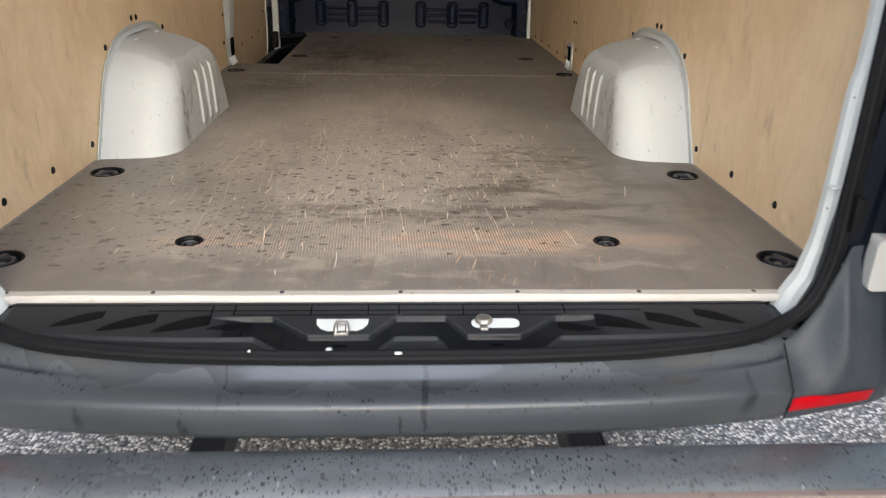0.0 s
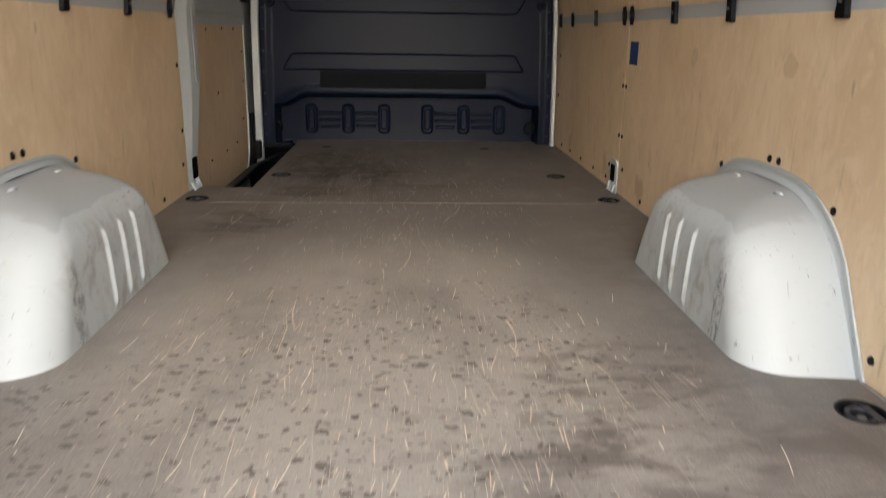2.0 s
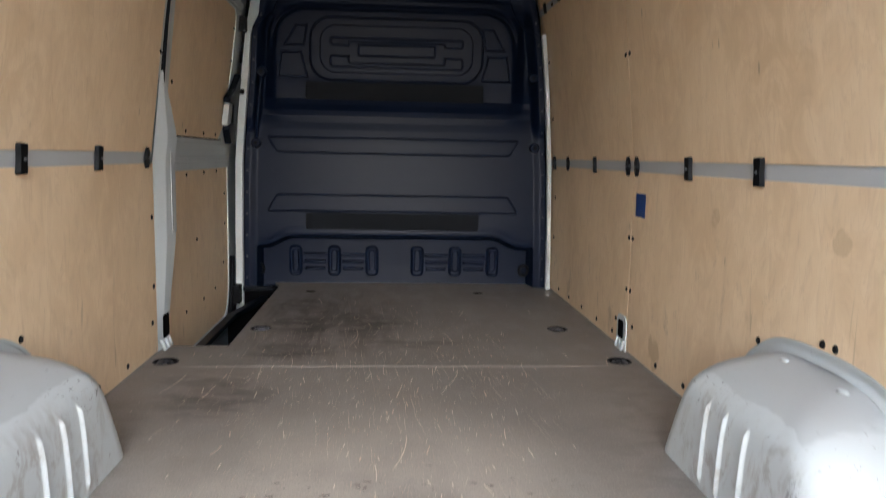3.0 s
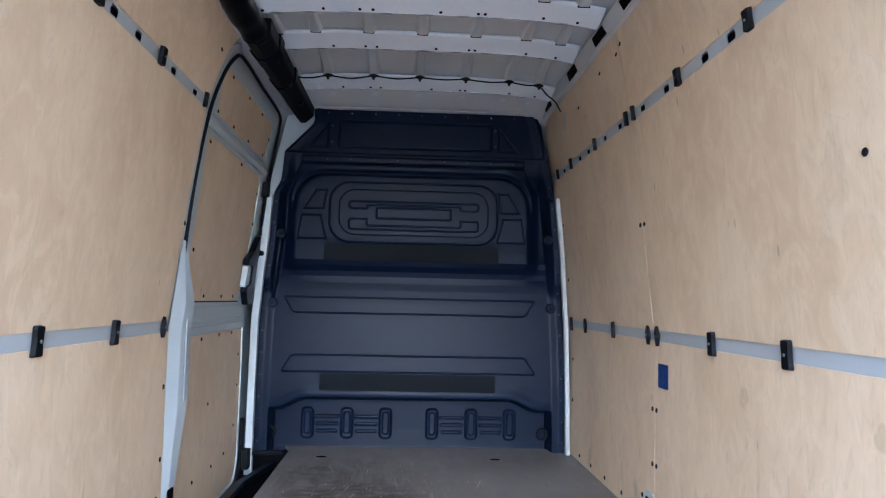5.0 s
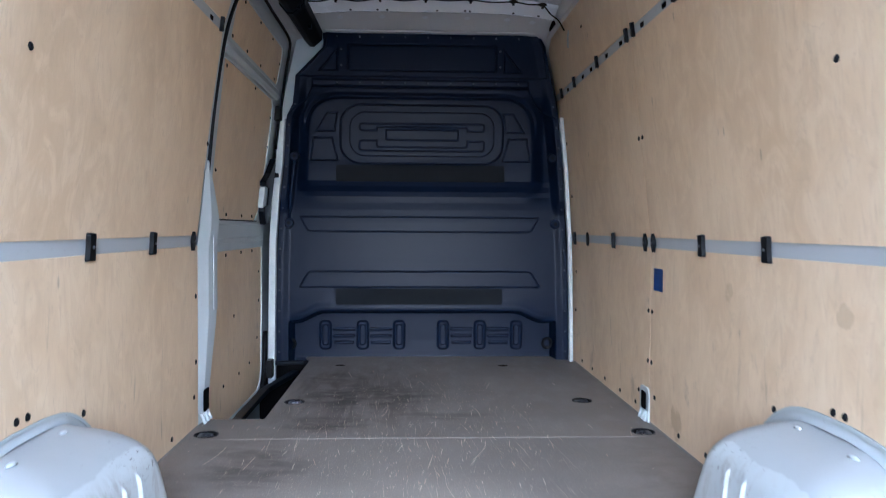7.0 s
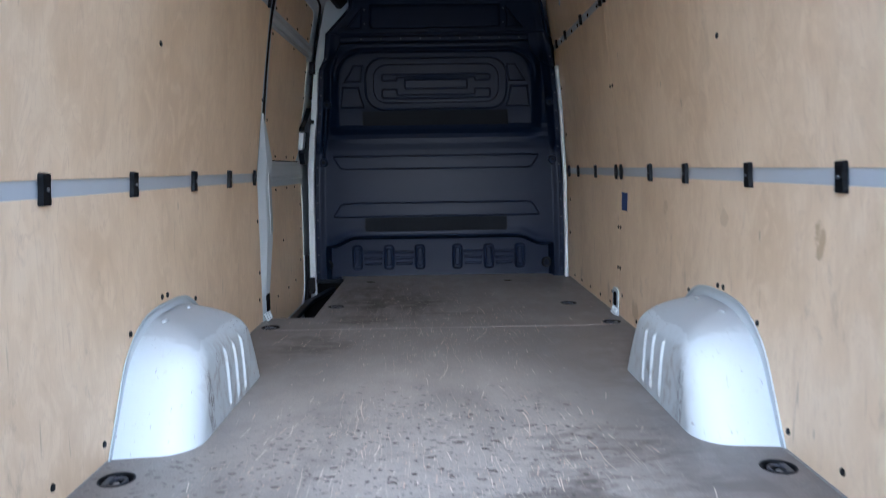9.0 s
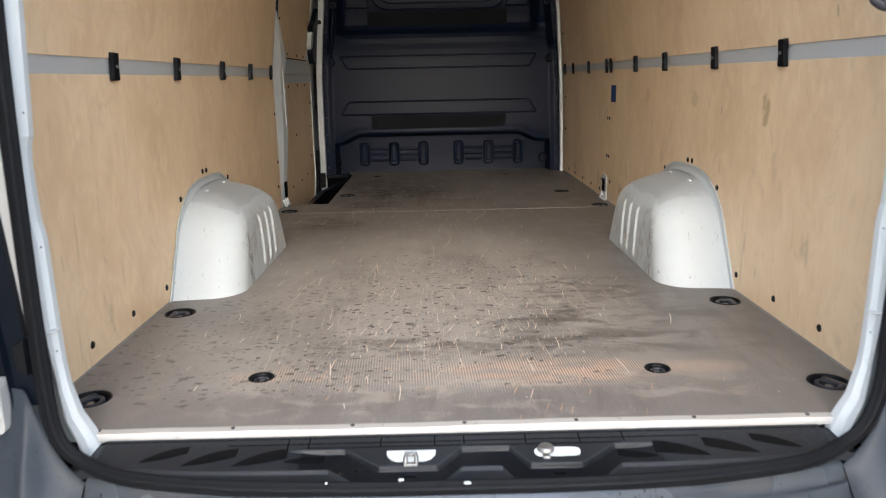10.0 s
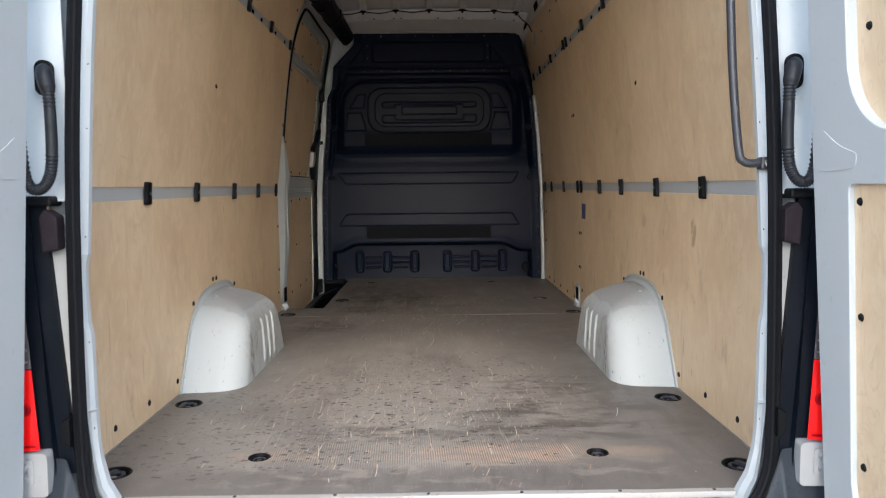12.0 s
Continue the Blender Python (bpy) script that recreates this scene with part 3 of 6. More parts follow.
def rounded(a0, b0, a1, b1, r, n=5):
    """A rectangle's outline with round corners; r: one radius, or four from the lower left corner on."""
    rs = r if isinstance(r, (tuple, list)) else (r,) * 4
    out = []
    for (ca, cb, sa, sb, start), q in zip(((a0, b0, 1, 1, 180), (a1, b0, -1, 1, 270), (a1, b1, -1, -1, 0), (a0, b1, 1, -1, 90)), rs):
        for k in range(n + 1):
            ang = radians(start + 90 * k / n)
            out.append((ca + sa * q + q * math.cos(ang), cb + sb * q + q * math.sin(ang)))
    return out


def plate(outer, holes, place, thick):
    """A plate cut from a 2D outline with holes; place maps (a, b, depth) to a point."""
    bm = bmesh.new()
    edges = []
    for loop in [outer] + list(holes):
        vs = [bm.verts.new((a, b, 0)) for a, b in loop]
        edges += [bm.edges.new((vs[i], vs[(i + 1) % len(vs)])) for i in range(len(vs))]
    bmesh.ops.triangle_fill(bm, use_beauty=True, use_dissolve=False, edges=edges)
    g = bmesh.ops.extrude_face_region(bm, geom=bm.faces[:])
    for v in g["geom"]:
        if isinstance(v, bmesh.types.BMVert):
            v.co.z = thick
    for v in bm.verts:
        v.co = Vector(place(v.co.x, v.co.y, v.co.z))
    return bm


def surface(us, vs, fn, thick=None):
    """A grid of quads over us x vs, placed by fn(u, v)."""
    bm = bmesh.new()
    g = [[bm.verts.new(fn(u, v)) for u in us] for v in vs]
    for r0, r1 in zip(g, g[1:]):
        for j in range(len(r0) - 1):
            bm.faces.new((r0[j], r0[j + 1], r1[j + 1], r1[j]))
    return bm


def lin(a, b, n):
    return [a + (b - a) * i / (n - 1) for i in range(n)]


def wall_x(z):
    return float(np.interp(z, (0.0, 0.69, 1.53, 1.86), (0.882, 0.882, 0.789, 0.727)))


# ---- ground ----
ground = part("ground", surface(lin(-300, 300, 31), lin(-300, 300, 31), lambda u, v: (u, v, -0.68)), ASPHALT)
tagged(ground, "damp grey asphalt with light stone chippings", "ground", kind="structure")

# ---- cargo floor: two boards with round cut-outs for the lashing eyes ----
floor = empty("floor", "worn brown phenolic plywood load floor with scratches", "floor", kind="structure")
EYES = ((-0.455, 0.257), (0.46, 0.257), (-0.811, 0.762), (0.812, 0.762), (-0.803, 0.158), (0.806, 0.158), (-0.815, 2.48), (0.813, 2.48), (-0.572, 2.985), (0.697, 2.985))
CUP, SMALL = 0.041, 0.026


def ring_hole(x, y, r=CUP, n=20):
    return [(x + r * math.cos(2 * math.pi * i / n), y + r * math.sin(2 * math.pi * i / n)) for i in range(n)]


SEAM = 2.418
rear_out = [(-0.745, 0.0), (0.745, 0.0), (0.80, 0.05), (0.8815, 0.07), (0.8815, SEAM - 0.001), (-0.8815, SEAM - 0.001), (-0.8815, 0.07), (-0.80, 0.05)]
front_out = [(-0.8815, SEAM + 0.001), (0.8815, SEAM + 0.001), (0.8815, 4.0), (0.80, 4.16), (-0.70, 4.16), (-0.645, 4.02), (-0.645, 2.70), (-0.8815, 2.70)]
flat = lambda a, b, d: (a, b, -d)
part("floor_board", plate(rear_out, [ring_hole(*e, SMALL if i < 2 else CUP) for i, e in enumerate(EYES) if e[1] < 2.3], flat, 0.014), FLOOR, floor)
part("floor_board", plate(front_out, [ring_hole(*e) for e in EYES if e[1] > 2.45], flat, 0.014), FLOOR, floor)
part("joint_strip", box(-0.80, 0.80, SEAM - 0.0014, SEAM + 0.0014, -0.01, 0.0008), STRIPGREY, floor, "thin grey joint strip between boards")
under = part("subfloor", box(-0.92, 0.92, 0.02, 2.698, -0.09, -0.035), DARK, floor)
part("subfloor", box(-0.642, 0.92, 2.70, 4.3, -0.09, -0.035), DARK, floor)


def lashing_eye(at, CUP):
    k = CUP / 0.044
    e = empty("lashing_eye", "black recessed lashing eye with folding ring in the load floor", "lashing eye", "floor lashing eyes")
    prof = ((CUP - 0.003, -0.030), (CUP - 0.002, -0.004), (CUP, 0.0015), (CUP + 0.003, 0.0022), (CUP + 0.004, 0.0002))
    bm = bmesh.new()
    n = 24
    rings = [[bm.verts.new((r * math.cos(2 * math.pi * i / n), r * math.sin(2 * math.pi * i / n), z)) for i in range(n)] for r, z in prof]
    for r0, r1 in zip(rings, rings[1:]):
        for j in range(n):
            bm.faces.new((r0[j], r0[(j + 1) % n], r1[(j + 1) % n], r1[j]))
    bm.faces.new(rings[0])
    part("cup", bm, BLACK, e, smooth=True)
    loop = [(0.027 * k * math.cos(a), 0.024 * k * math.sin(a), -0.007) for a in lin(0, 2 * math.pi, 25)]
    part("ring", sweep(loop, circle(0.0052 * k, 8), caps=False), DARKSTEEL, e, "dark steel folding ring", smooth=True)
    part("bolt", disc(0.010, 0.021, 12, Matrix.Translation((0, 0.002, -0.03)), r2=0.008), STEEL, e, "zinc bolt head")
    if CUP > 0.03:
        part("saddle", box(-0.030, 0.030, 0.014, 0.031, -0.03, -0.002), DARKSTEEL, e, bevel=0.003)
        part("pan", disc(0.022, 0.004, 18, Matrix.Translation((0, -0.004, -0.022)), r2=0.019), DARKSTEEL, e)
    e.location = (*at, 0)
    return e


for x, y in ((-0.456, 3.845), (0.447, 3.82)):
    part("floor_plug", disc(0.022, 0.0016, 16, Matrix.Translation((x, y, 0.0)) @ Matrix.Diagonal((1.3, 0.8, 1, 1)), r2=0.019), DARK, floor, "small black plug")
small_eye = lashing_eye(EYES[0], SMALL)
copy_thing(small_eye, pose(*EYES[1], 0, 0, 0, 20))
first_eye = lashing_eye(EYES[2], CUP)
first_eye.rotation_euler.z = radians(90)
for i, (x, y) in enumerate(EYES[3:]):
    copy_thing(first_eye, pose(x, y, 0, 0, 0, (-90, 60, -60, 90, -90, 0, 0)[i]))

# ---- side walls: steel skins, plywood linings, lashing rails ----
TIERS = ((0.001, 0.691), (0.731, 1.511), (1.551, 1.852))
RAILS = ((0.691, 0.731), (1.511, 1.551))


def smooth_table(xs, ys):
    """A smooth curve through a short table."""
    pts = smooth_path([(x, 0, y) for x, y in zip(xs, ys)], 12)
    px, py = [p.x for p in pts], [p.z for p in pts]
    return lambda v: float(np.interp(v, px, py))


ARCH_TAB = smooth_table((0.0, 0.13, 0.215, 0.270, 0.305, 0.324, 0.333, 0.335), (0.468, 0.391, 0.338, 0.278, 0.215, 0.155, 0.07, 0.0))
DEPTH_TAB = smooth_table((0.0, 0.08, 0.15, 0.195, 0.222, 0.247, 0.267, 0.284, 0.299, 0.310), (0.214, 0.211, 0.207, 0.201, 0.190, 0.168, 0.138, 0.098, 0.050, 0.0))


def arch_half(z):
    """Half the length of the wheel arch at height z, where it meets the wall."""
    return max(0.0, ARCH_TAB(max(z, 0)))


ARCH_Y = 1.345


def wall_outline(y0, y1, z0, z1, arch=False):
    pts = [(y0, z0)]
    if arch:
        zs = [0.004 + 0.330 * math.sin(a) for a in lin(0, math.pi / 2, 14)]
        pts += [(ARCH_Y - arch_half(z), z) for z in zs] + [(ARCH_Y + arch_half(z), z) for z in zs[-2::-1]]
    return pts + [(y1, z0), (y1, z1), (y0, z1)]


def wall_place(side, proud=0.0):
    return lambda a, b, d: (side * (wall_x(b) - proud + d), a, b)


def screws_on(parent, side, spots, proud=0.0):
    for k, (y, z) in enumerate(spots):
        bm = disc(0.0100, 0.0035, 12, r2=0.0080)
        disc(0.003, 0.004, 6, bm=bm)
        ob = part("screw", bm, BLACK, parent) if k == 0 else None
        if k == 0:
            first = ob
        else:
            ob = new("screw", first.data)
            ob.parent = parent
            bm.free()
        tilt = 0 if z < 0.69 else 6.4 if z < 1.53 else 10.8
        ob.matrix_local = pose(side * (wall_x(z) - proud + 0.0005), y, z, 0, -side * (90 - tilt), 0)


def clip_block(parent, side, y, z, shape, proto):
    """A black clip over the rail, with its bolt; some are turned to a point."""
    if shape not in proto:
        if shape == "pointed":
            out = [(0.0, -0.037), (0.007, -0.026), (0.0155, -0.006), (0.0155, 0.006), (0.007, 0.026), (0.0, 0.037), (-0.007, 0.026), (-0.0155, 0.006), (-0.0155, -0.006), (-0.007, -0.026)]
        else:
            w = 0.0125 if shape == "narrow" else 0.0195
            q = [(w - 0.006, 0.0365), (w - 0.001, 0.035), (w, 0.029), (w - 0.0025, 0.010)]
            out = q + [(a, -b) for a, b in q[::-1]] + [(-a, -b) for a, b in q] + [(-a, b) for a, b in q[::-1]]
        bm = plate(out, [], lambda a, b, d: (a, b, d), 0.012)
        bmesh.ops.remove_doubles(bm, verts=bm.verts, dist=1e-5)
        for v in bm.verts:
            if v.co.z > 0.006:
                v.co.x, v.co.y = v.co.x * 0.90, v.co.y * 0.95
        me = bpy.data.meshes.new("clip")
        bm.to_mesh(me)
        bm.free()
        me.materials.append(BLACK)
        bm = disc(0.0045, 0.003, 8, Matrix.Translation((0, 0, 0.0125)))
        bb = bpy.data.meshes.new("bolt")
        bm.to_mesh(bb)
        bm.free()
        bb.materials.append(STEEL)
        proto[shape] = (me, bb)
    c = new("clip", proto[shape][0])
    c.parent = parent
    tilt = 3 if z < 1 else 8
    m = pose(side * (wall_x(z) - 0.001), y, z, 0, 0, 0) @ pose(0, 0, 0, 0, 0, 180 if side > 0 else 0) @ pose(0, 0, 0, 90, 0, 90) @ pose(0, 0, 0, tilt)
    c.matrix_local = m @ Matrix.Diagonal((0.95, 0.76, 1, 1)) if z > 1 else m
    b = new("bolt", proto[shape][1])
    b.parent = c


proto = {}
walls = {}
for side, word, ply in ((1, "right", PLY_R), (-1, "left", PLY_L)):
    w = empty("wall_" + word, "birch plywood lined van side with grey lashing rails", "wall", kind="structure")
    walls[side] = w
    # outer skin of the van body
    ends = 4.3
    prof = [(0.905, -0.10), (0.92, 0.0), (0.925, 0.72), (0.83, 1.55), (0.74, 1.90), (0.80, 1.98), (0.90, 1.70), (0.985, 0.75), (0.99, 0.0), (0.97, -0.25)]
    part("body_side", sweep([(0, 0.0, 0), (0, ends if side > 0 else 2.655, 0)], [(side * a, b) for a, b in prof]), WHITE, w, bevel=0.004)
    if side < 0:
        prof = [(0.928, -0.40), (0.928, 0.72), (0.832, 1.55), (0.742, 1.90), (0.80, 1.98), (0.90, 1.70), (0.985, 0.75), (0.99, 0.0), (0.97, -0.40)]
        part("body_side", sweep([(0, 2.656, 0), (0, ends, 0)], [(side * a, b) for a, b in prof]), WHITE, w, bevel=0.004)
    ySeam, yEnd = 2.622, 4.09
    spans = ((0.012, ySeam - 0.002), (ySeam + 0.002, yEnd)) if side > 0 else ((0.012, 2.615),)
    for k, (y0, y1) in enumerate(spans):
        for j, (z0, z1) in enumerate(TIERS):
            b = y1
            out = wall_outline(y0, b, z0, z1, j == 0 and k == 0)
            if side < 0 and j == 1:
                out = [(y0, z0), (2.595, z0), (2.60, 0.98), (2.605, 1.2), (2.642, z1), (y0, z1)]
            if side < 0 and j == 2:
                out = [(y0, z0), (2.652, z0), (2.69, 1.66), (2.755, 1.77), (2.84, z1), (y0, z1)]
            part("panel", plate(out, [], wall_place(side), 0.009), ply, w, bevel=0.0012)
    for j, (z0, z1) in enumerate(RAILS):
        y1 = yEnd if side > 0 else (2.60, 2.645)[j]
        holes = []
        if j:
            for y in (1.78, 1.95, 2.26, 2.5, 2.78, 3.0, 3.28, 3.45, 3.8):
                if y < y1 - 0.05:
                    holes.append(rounded(y - 0.024, z0 + 0.008, y + 0.024, z1 - 0.006, 0.007, 3))
        part("rail", plate([(0.012, z0 - 0.004), (y1, z0 - 0.004), (y1, z1 + 0.004), (0.012, z1 + 0.004)], holes, wall_place(side, -0.0045), 0.002), RAIL, w, "grey painted steel lashing rail")
        # near-black sheet: painted shade behind the rail slots
        part("cavity_shade", box(side * (wall_x(z0) + 0.016), side * (wall_x(z0) + 0.02), 0.02, y1 - 0.02, z0, z1), DARK, w)
    ys = (0.648, 1.132, 1.665, 2.10, 2.575, 2.675, 3.14, 3.64, 3.945) if side > 0 else (0.648, 1.13, 1.655, 2.105, 2.53)
    for y in ys:
        clip_block(w, side, y, 0.711, "pointed" if y in (2.575, 2.675, 3.64, 2.53) else "narrow" if y > 2.9 else "wide", proto)
    for y in ((0.65, 1.15, 1.665, 2.135, 2.58, 2.665, 3.13, 3.60, 3.92) if side > 0 else (0.65, 1.15, 1.67, 2.12, 2.60)):
        clip_block(w, side, y, 1.532, "narrow" if y > 2.5 else "wide", proto)
    spots = [(0.357, 0.053), (0.605, 0.052), (0.862, 0.052), (1.062, 0.295), (1.313, 0.356), (1.358, 0.355), (1.625, 0.296), (1.29, 1.127), (2.06, 0.04), (2.30, 0.035)]
    if side > 0:
        spots += [(2.602, 0.44), (2.645, 0.44), (2.602, 0.24), (2.645, 0.24), (2.60, 1.122), (2.645, 1.122), (2.80, 0.04), (3.03, 0.037), (3.29, 0.037), (3.54, 0.037), (3.768, 0.037), (3.935, 0.3), (3.935, 0.52), (3.935, 0.95), (3.935, 1.25), (2.60, 1.80), (2.66, 1.78), (3.3, 1.74), (2.9, 1.78), (2.56, 0.11), (2.76, 0.10)]
    else:
        spots += [(2.585, 0.25), (2.585, 0.5), (2.60, 1.08), (2.66, 1.74), (2.56, 0.12)]
    screws_on(w, side, spots)

# grey bead added to cover the black gap between load floor and lining
bead = empty("floor_bead", "thin grey bead added over the gap along the lining foot", "trim", kind="structure")
for side in (1, -1):
    for y0, y1 in ((0.07, 0.885), (1.80, 2.60 if side < 0 else 3.95)):
        part("bead", sweep([(side * 0.8805, y0, 0.0005), (side * 0.8805, y1, 0.0005)], circle(0.0034, 8)), STRIPGREY, bead)

# foot of the right-hand pillar showing through the lining
foot = empty("pillar_foot", "white steel pillar foot with a black slot", "bracket", kind="structure")
prof_foot = plate(rounded(2.605, 0.0, 2.715, 0.135, (0.002, 0.002, 0.03, 0.03)), [], lambda a, b, d: (0.878 - d, a, b), 0.006)
part("body", prof_foot, WHITE, foot, bevel=0.002)
part("slot", plate(rounded(2.632, 0.045, 2.69, 0.115, 0.008), [], lambda a, b, d: (0.8715 - d, a, b), 0.002), DARK, foot)
for k in range(3):
    part("foot_rib", sweep([(0.872, 2.622 + 0.035 * k, 0.040), (0.867, 2.622 + 0.035 * k, 0.018), (0.862, 2.622 + 0.035 * k, 0.003)], circle(0.006, 8)), WHITE, foot, smooth=True)

# ---- wheel arches ----
def wheel_arch(side):
    a = empty("wheel_arch", "white painted steel wheel arch with scuffs and pressed ribs", "wheel arch", "wheel arches")

    def fn(u, v):
        # u: along the plan from the rear to the front, v: height share
        z = 0.310 * math.sin(v * math.pi / 2) ** 0.9
        half = arch_half(z + 0.018 * (z / 0.310) ** 2) - 0.012
        depth = DEPTH_TAB(z)
        r = min(0.112 - 0.12 * z, depth * 0.92, half * 0.6)
        seg, k = int(u), u - int(u)
        if seg in (0, 4):
            q = k if seg == 0 else 1 - k
            xx, yy = (depth - r) * q, -(half - 0.012 * q)
        elif seg in (1, 3):
            q = k if seg == 1 else 1 - k
            xx, yy = depth - r + r * math.sin(q * math.pi / 2), -(half - 0.012 - r + r * math.cos(q * math.pi / 2))
        else:
            xx, yy = depth, -(half - 0.012 - r) * (1 - 2 * k)
        if seg > 2:
            yy = abs(yy)
        if yy > 0:
            yy *= 1 - 0.13 * min(1.0, xx / 0.19) ** 1.5
        if seg == 2 and z < 0.28:
            for r in (-0.080, 0.014, 0.098):
                q = abs(yy - r) / 0.0075
                if q < 1 and 0.015 < z < 0.205:
                    xx += 0.0075 * (1 - q * q) * min(1, (z - 0.015) / 0.012, (0.205 - z) / 0.012)
        return (side * (0.8835 - xx), ARCH_Y + yy, z)

    us = lin(0, 0.999, 9) + lin(1, 1.999, 15) + lin(2, 2.999, 150) + lin(3, 3.999, 15) + lin(4, 4.999, 9)
    vs = lin(0, 1, 60)
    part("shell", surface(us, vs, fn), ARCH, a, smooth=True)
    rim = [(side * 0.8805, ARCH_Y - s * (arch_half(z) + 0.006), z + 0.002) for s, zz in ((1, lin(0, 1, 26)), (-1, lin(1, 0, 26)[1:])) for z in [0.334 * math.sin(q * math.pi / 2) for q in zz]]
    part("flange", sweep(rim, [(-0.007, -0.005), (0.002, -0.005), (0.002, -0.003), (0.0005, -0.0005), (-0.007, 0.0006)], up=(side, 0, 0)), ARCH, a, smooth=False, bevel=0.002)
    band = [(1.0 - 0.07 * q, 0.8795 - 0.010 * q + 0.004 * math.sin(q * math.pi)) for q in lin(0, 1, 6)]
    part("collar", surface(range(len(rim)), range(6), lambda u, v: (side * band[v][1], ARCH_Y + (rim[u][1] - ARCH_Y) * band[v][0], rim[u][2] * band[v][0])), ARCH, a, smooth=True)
    for y, x in ((1.21, 0.838), (1.43, 0.842)):
        part("weld_nub", disc(0.012, 0.006, 14, Matrix.Translation((side * x, y, 0.2985)) @ pose(0, 0, 0, 0, side * 8, 0) @ Matrix.Diagonal((0.8, 1.5, 1, 1)), r2=0.007), WHITE, a, smooth=True)
    return a


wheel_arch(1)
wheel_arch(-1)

# ---- left pillar behind the sliding door ----
pillar = empty("pillar", "white folded steel pillar beside the sliding door", "pillar", kind="structure")


def pillar_fn(u, v):
    z = 0.0 + 1.02 * v
    y0 = 2.613 + 0.015 * v
    y1 = y0 + float(np.interp(z, (0, 0.1, 0.25, 0.40, 0.78, 0.92, 1.02), (0.10, 0.10, 0.13, 0.165, 0.172, 0.085, 0.012)))
    h = float(np.interp(z, (0, 0.12, 0.4, 0.8, 1.02), (0.012, 0.020, 0.034, 0.034, 0.006)))
    yy = y0 + (y1 - y0) * u
    k = float(np.interp(u, (0, 0.42, 0.96, 1), (0, 0.76, 1.0, -0.3)))
    return (-(wall_x(z) + 0.004 - h * k), yy, z)


part("casing", surface((0, 0.14, 0.28, 0.40, 0.44, 0.6, 0.78, 0.94, 0.965, 1.0), lin(0, 1, 40), pillar_fn), WHITE, pillar, smooth=False)
part("seam_plate", plate(rounded(2.735, 0.43, 2.785, 0.74, 0.004), [], lambda a, b, d: (-0.8545 + d, a, b), 0.003), RAIL, pillar, bevel=0.001)
part("slot", plate(rounded(2.615, 0.05, 2.68, 0.135, 0.008), [], lambda a, b, d: (-0.862 + d, a, b), 0.004), DARK, pillar)
for k in range(3):
    part("foot_rib", sweep([(-0.872, 2.625 + 0.04 * k, 0.04), (-0.864, 2.625 + 0.04 * k, 0.018), (-0.857, 2.625 + 0.04 * k, 0.003)], circle(0.007, 8)), WHITE, pillar, smooth=True)
edge = [(-(wall_x(z) + 0.003), y, z) for y, z in ((2.612, 0.98), (2.616, 1.2), (2.652, 1.5), (2.702, 1.66), (2.775, 1.778), (2.90, 1.838))]
part("post_strip", sweep(smooth_path(edge, 5), [(-0.010, -0.003), (0.010, -0.003), (0.010, 0.003), (-0.010, 0.003)], up=(1, 0, 0)), RAIL, pillar)

# ---- sliding side door, closed ----
door = empty("door_1", "closed white sliding door lined with plywood panels", "door", kind="structure")


def door_place(off=0.0):
    return lambda a, b, d: (-(wall_x(b) + 0.022 + off + d), a, b)


low = [(2.72, -0.13), (3.83, -0.13), (3.885, -0.09), (3.92, -0.02), (3.932, 0.22), (3.937, 0.655), (2.76, 0.655)]
midp = [(2.80, 0.80), (3.70, 0.80), (3.78, 0.86), (3.84, 1.18), (3.84, 1.42), (3.80, 1.455), (2.80, 1.455)]
top = rounded(2.85, 1.545, 3.88, 1.745, (0.012, 0.03, 0.05, 0.08))
tiers = ((-0.155, 0.6905, [low]), (0.6905, 1.5305, [midp]), (1.5305, 1.80, [top]))
for z0, z1, holes in tiers:
    hs = [[(a, min(max(b, z0 + 0.012), z1 - 0.012)) for a, b in h] for h in holes]
    out = [(2.655, z0), (3.965, z0), (3.965, z1), (2.655 if z1 < 1.6 else 2.86, z1)]
    if z1 > 1.6:
        out = [(2.66, z0), (3.965, z0), (3.965, 1.72), (3.93, 1.78), (3.87, z1), (2.95, z1), (2.85, 1.78), (2.76, 1.70)]
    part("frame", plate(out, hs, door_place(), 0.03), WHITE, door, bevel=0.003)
for p in (low, midp, top):
    part("panel", plate(p, [], door_place(0.006), 0.008), PLY_D, door, bevel=0.001)
# dark strip: painted shadow line along the top of the grey band
part("panel_shadow_line", box(-0.897, -0.888, 2.80, 3.72, 0.793, 0.799), BROWN, door)
part("frame_crease", sweep([(-0.902, 2.78, 0.745), (-0.902, 3.86, 0.745)], rounded(-0.01, -0.035, 0.010, 0.035, 0.008, 3)), WHITE, door)
part("upper_bar", sweep([(-0.806, 2.73, 1.50), (-0.806, 3.90, 1.50)], [(-0.03, -0.030), (0.0, -0.030), (0.012, -0.012), (0.006, 0.010), (-0.004, 0.026), (-0.03, 0.032)], up=(0, 0, 1)), WHITE, door, bevel=0.004)
gask = [(2.69, -0.05), (2.685, 0.7), (2.652, 1.0), (2.646, 1.25), (2.689, 1.5), (2.750, 1.66), (2.845, 1.765), (2.97, 1.808), (3.4, 1.805), (3.86, 1.80), (3.935, 1.74), (3.95, 1.6), (3.945, 1.2)]
part("gasket", sweep(smooth_path([(-(wall_x(z) + 0.001), y, z) for y, z in gask], 6), circle(0.0075, 8), up=(1, 0, 0)), RUBBER, door, "black rubber door gasket", smooth=True)
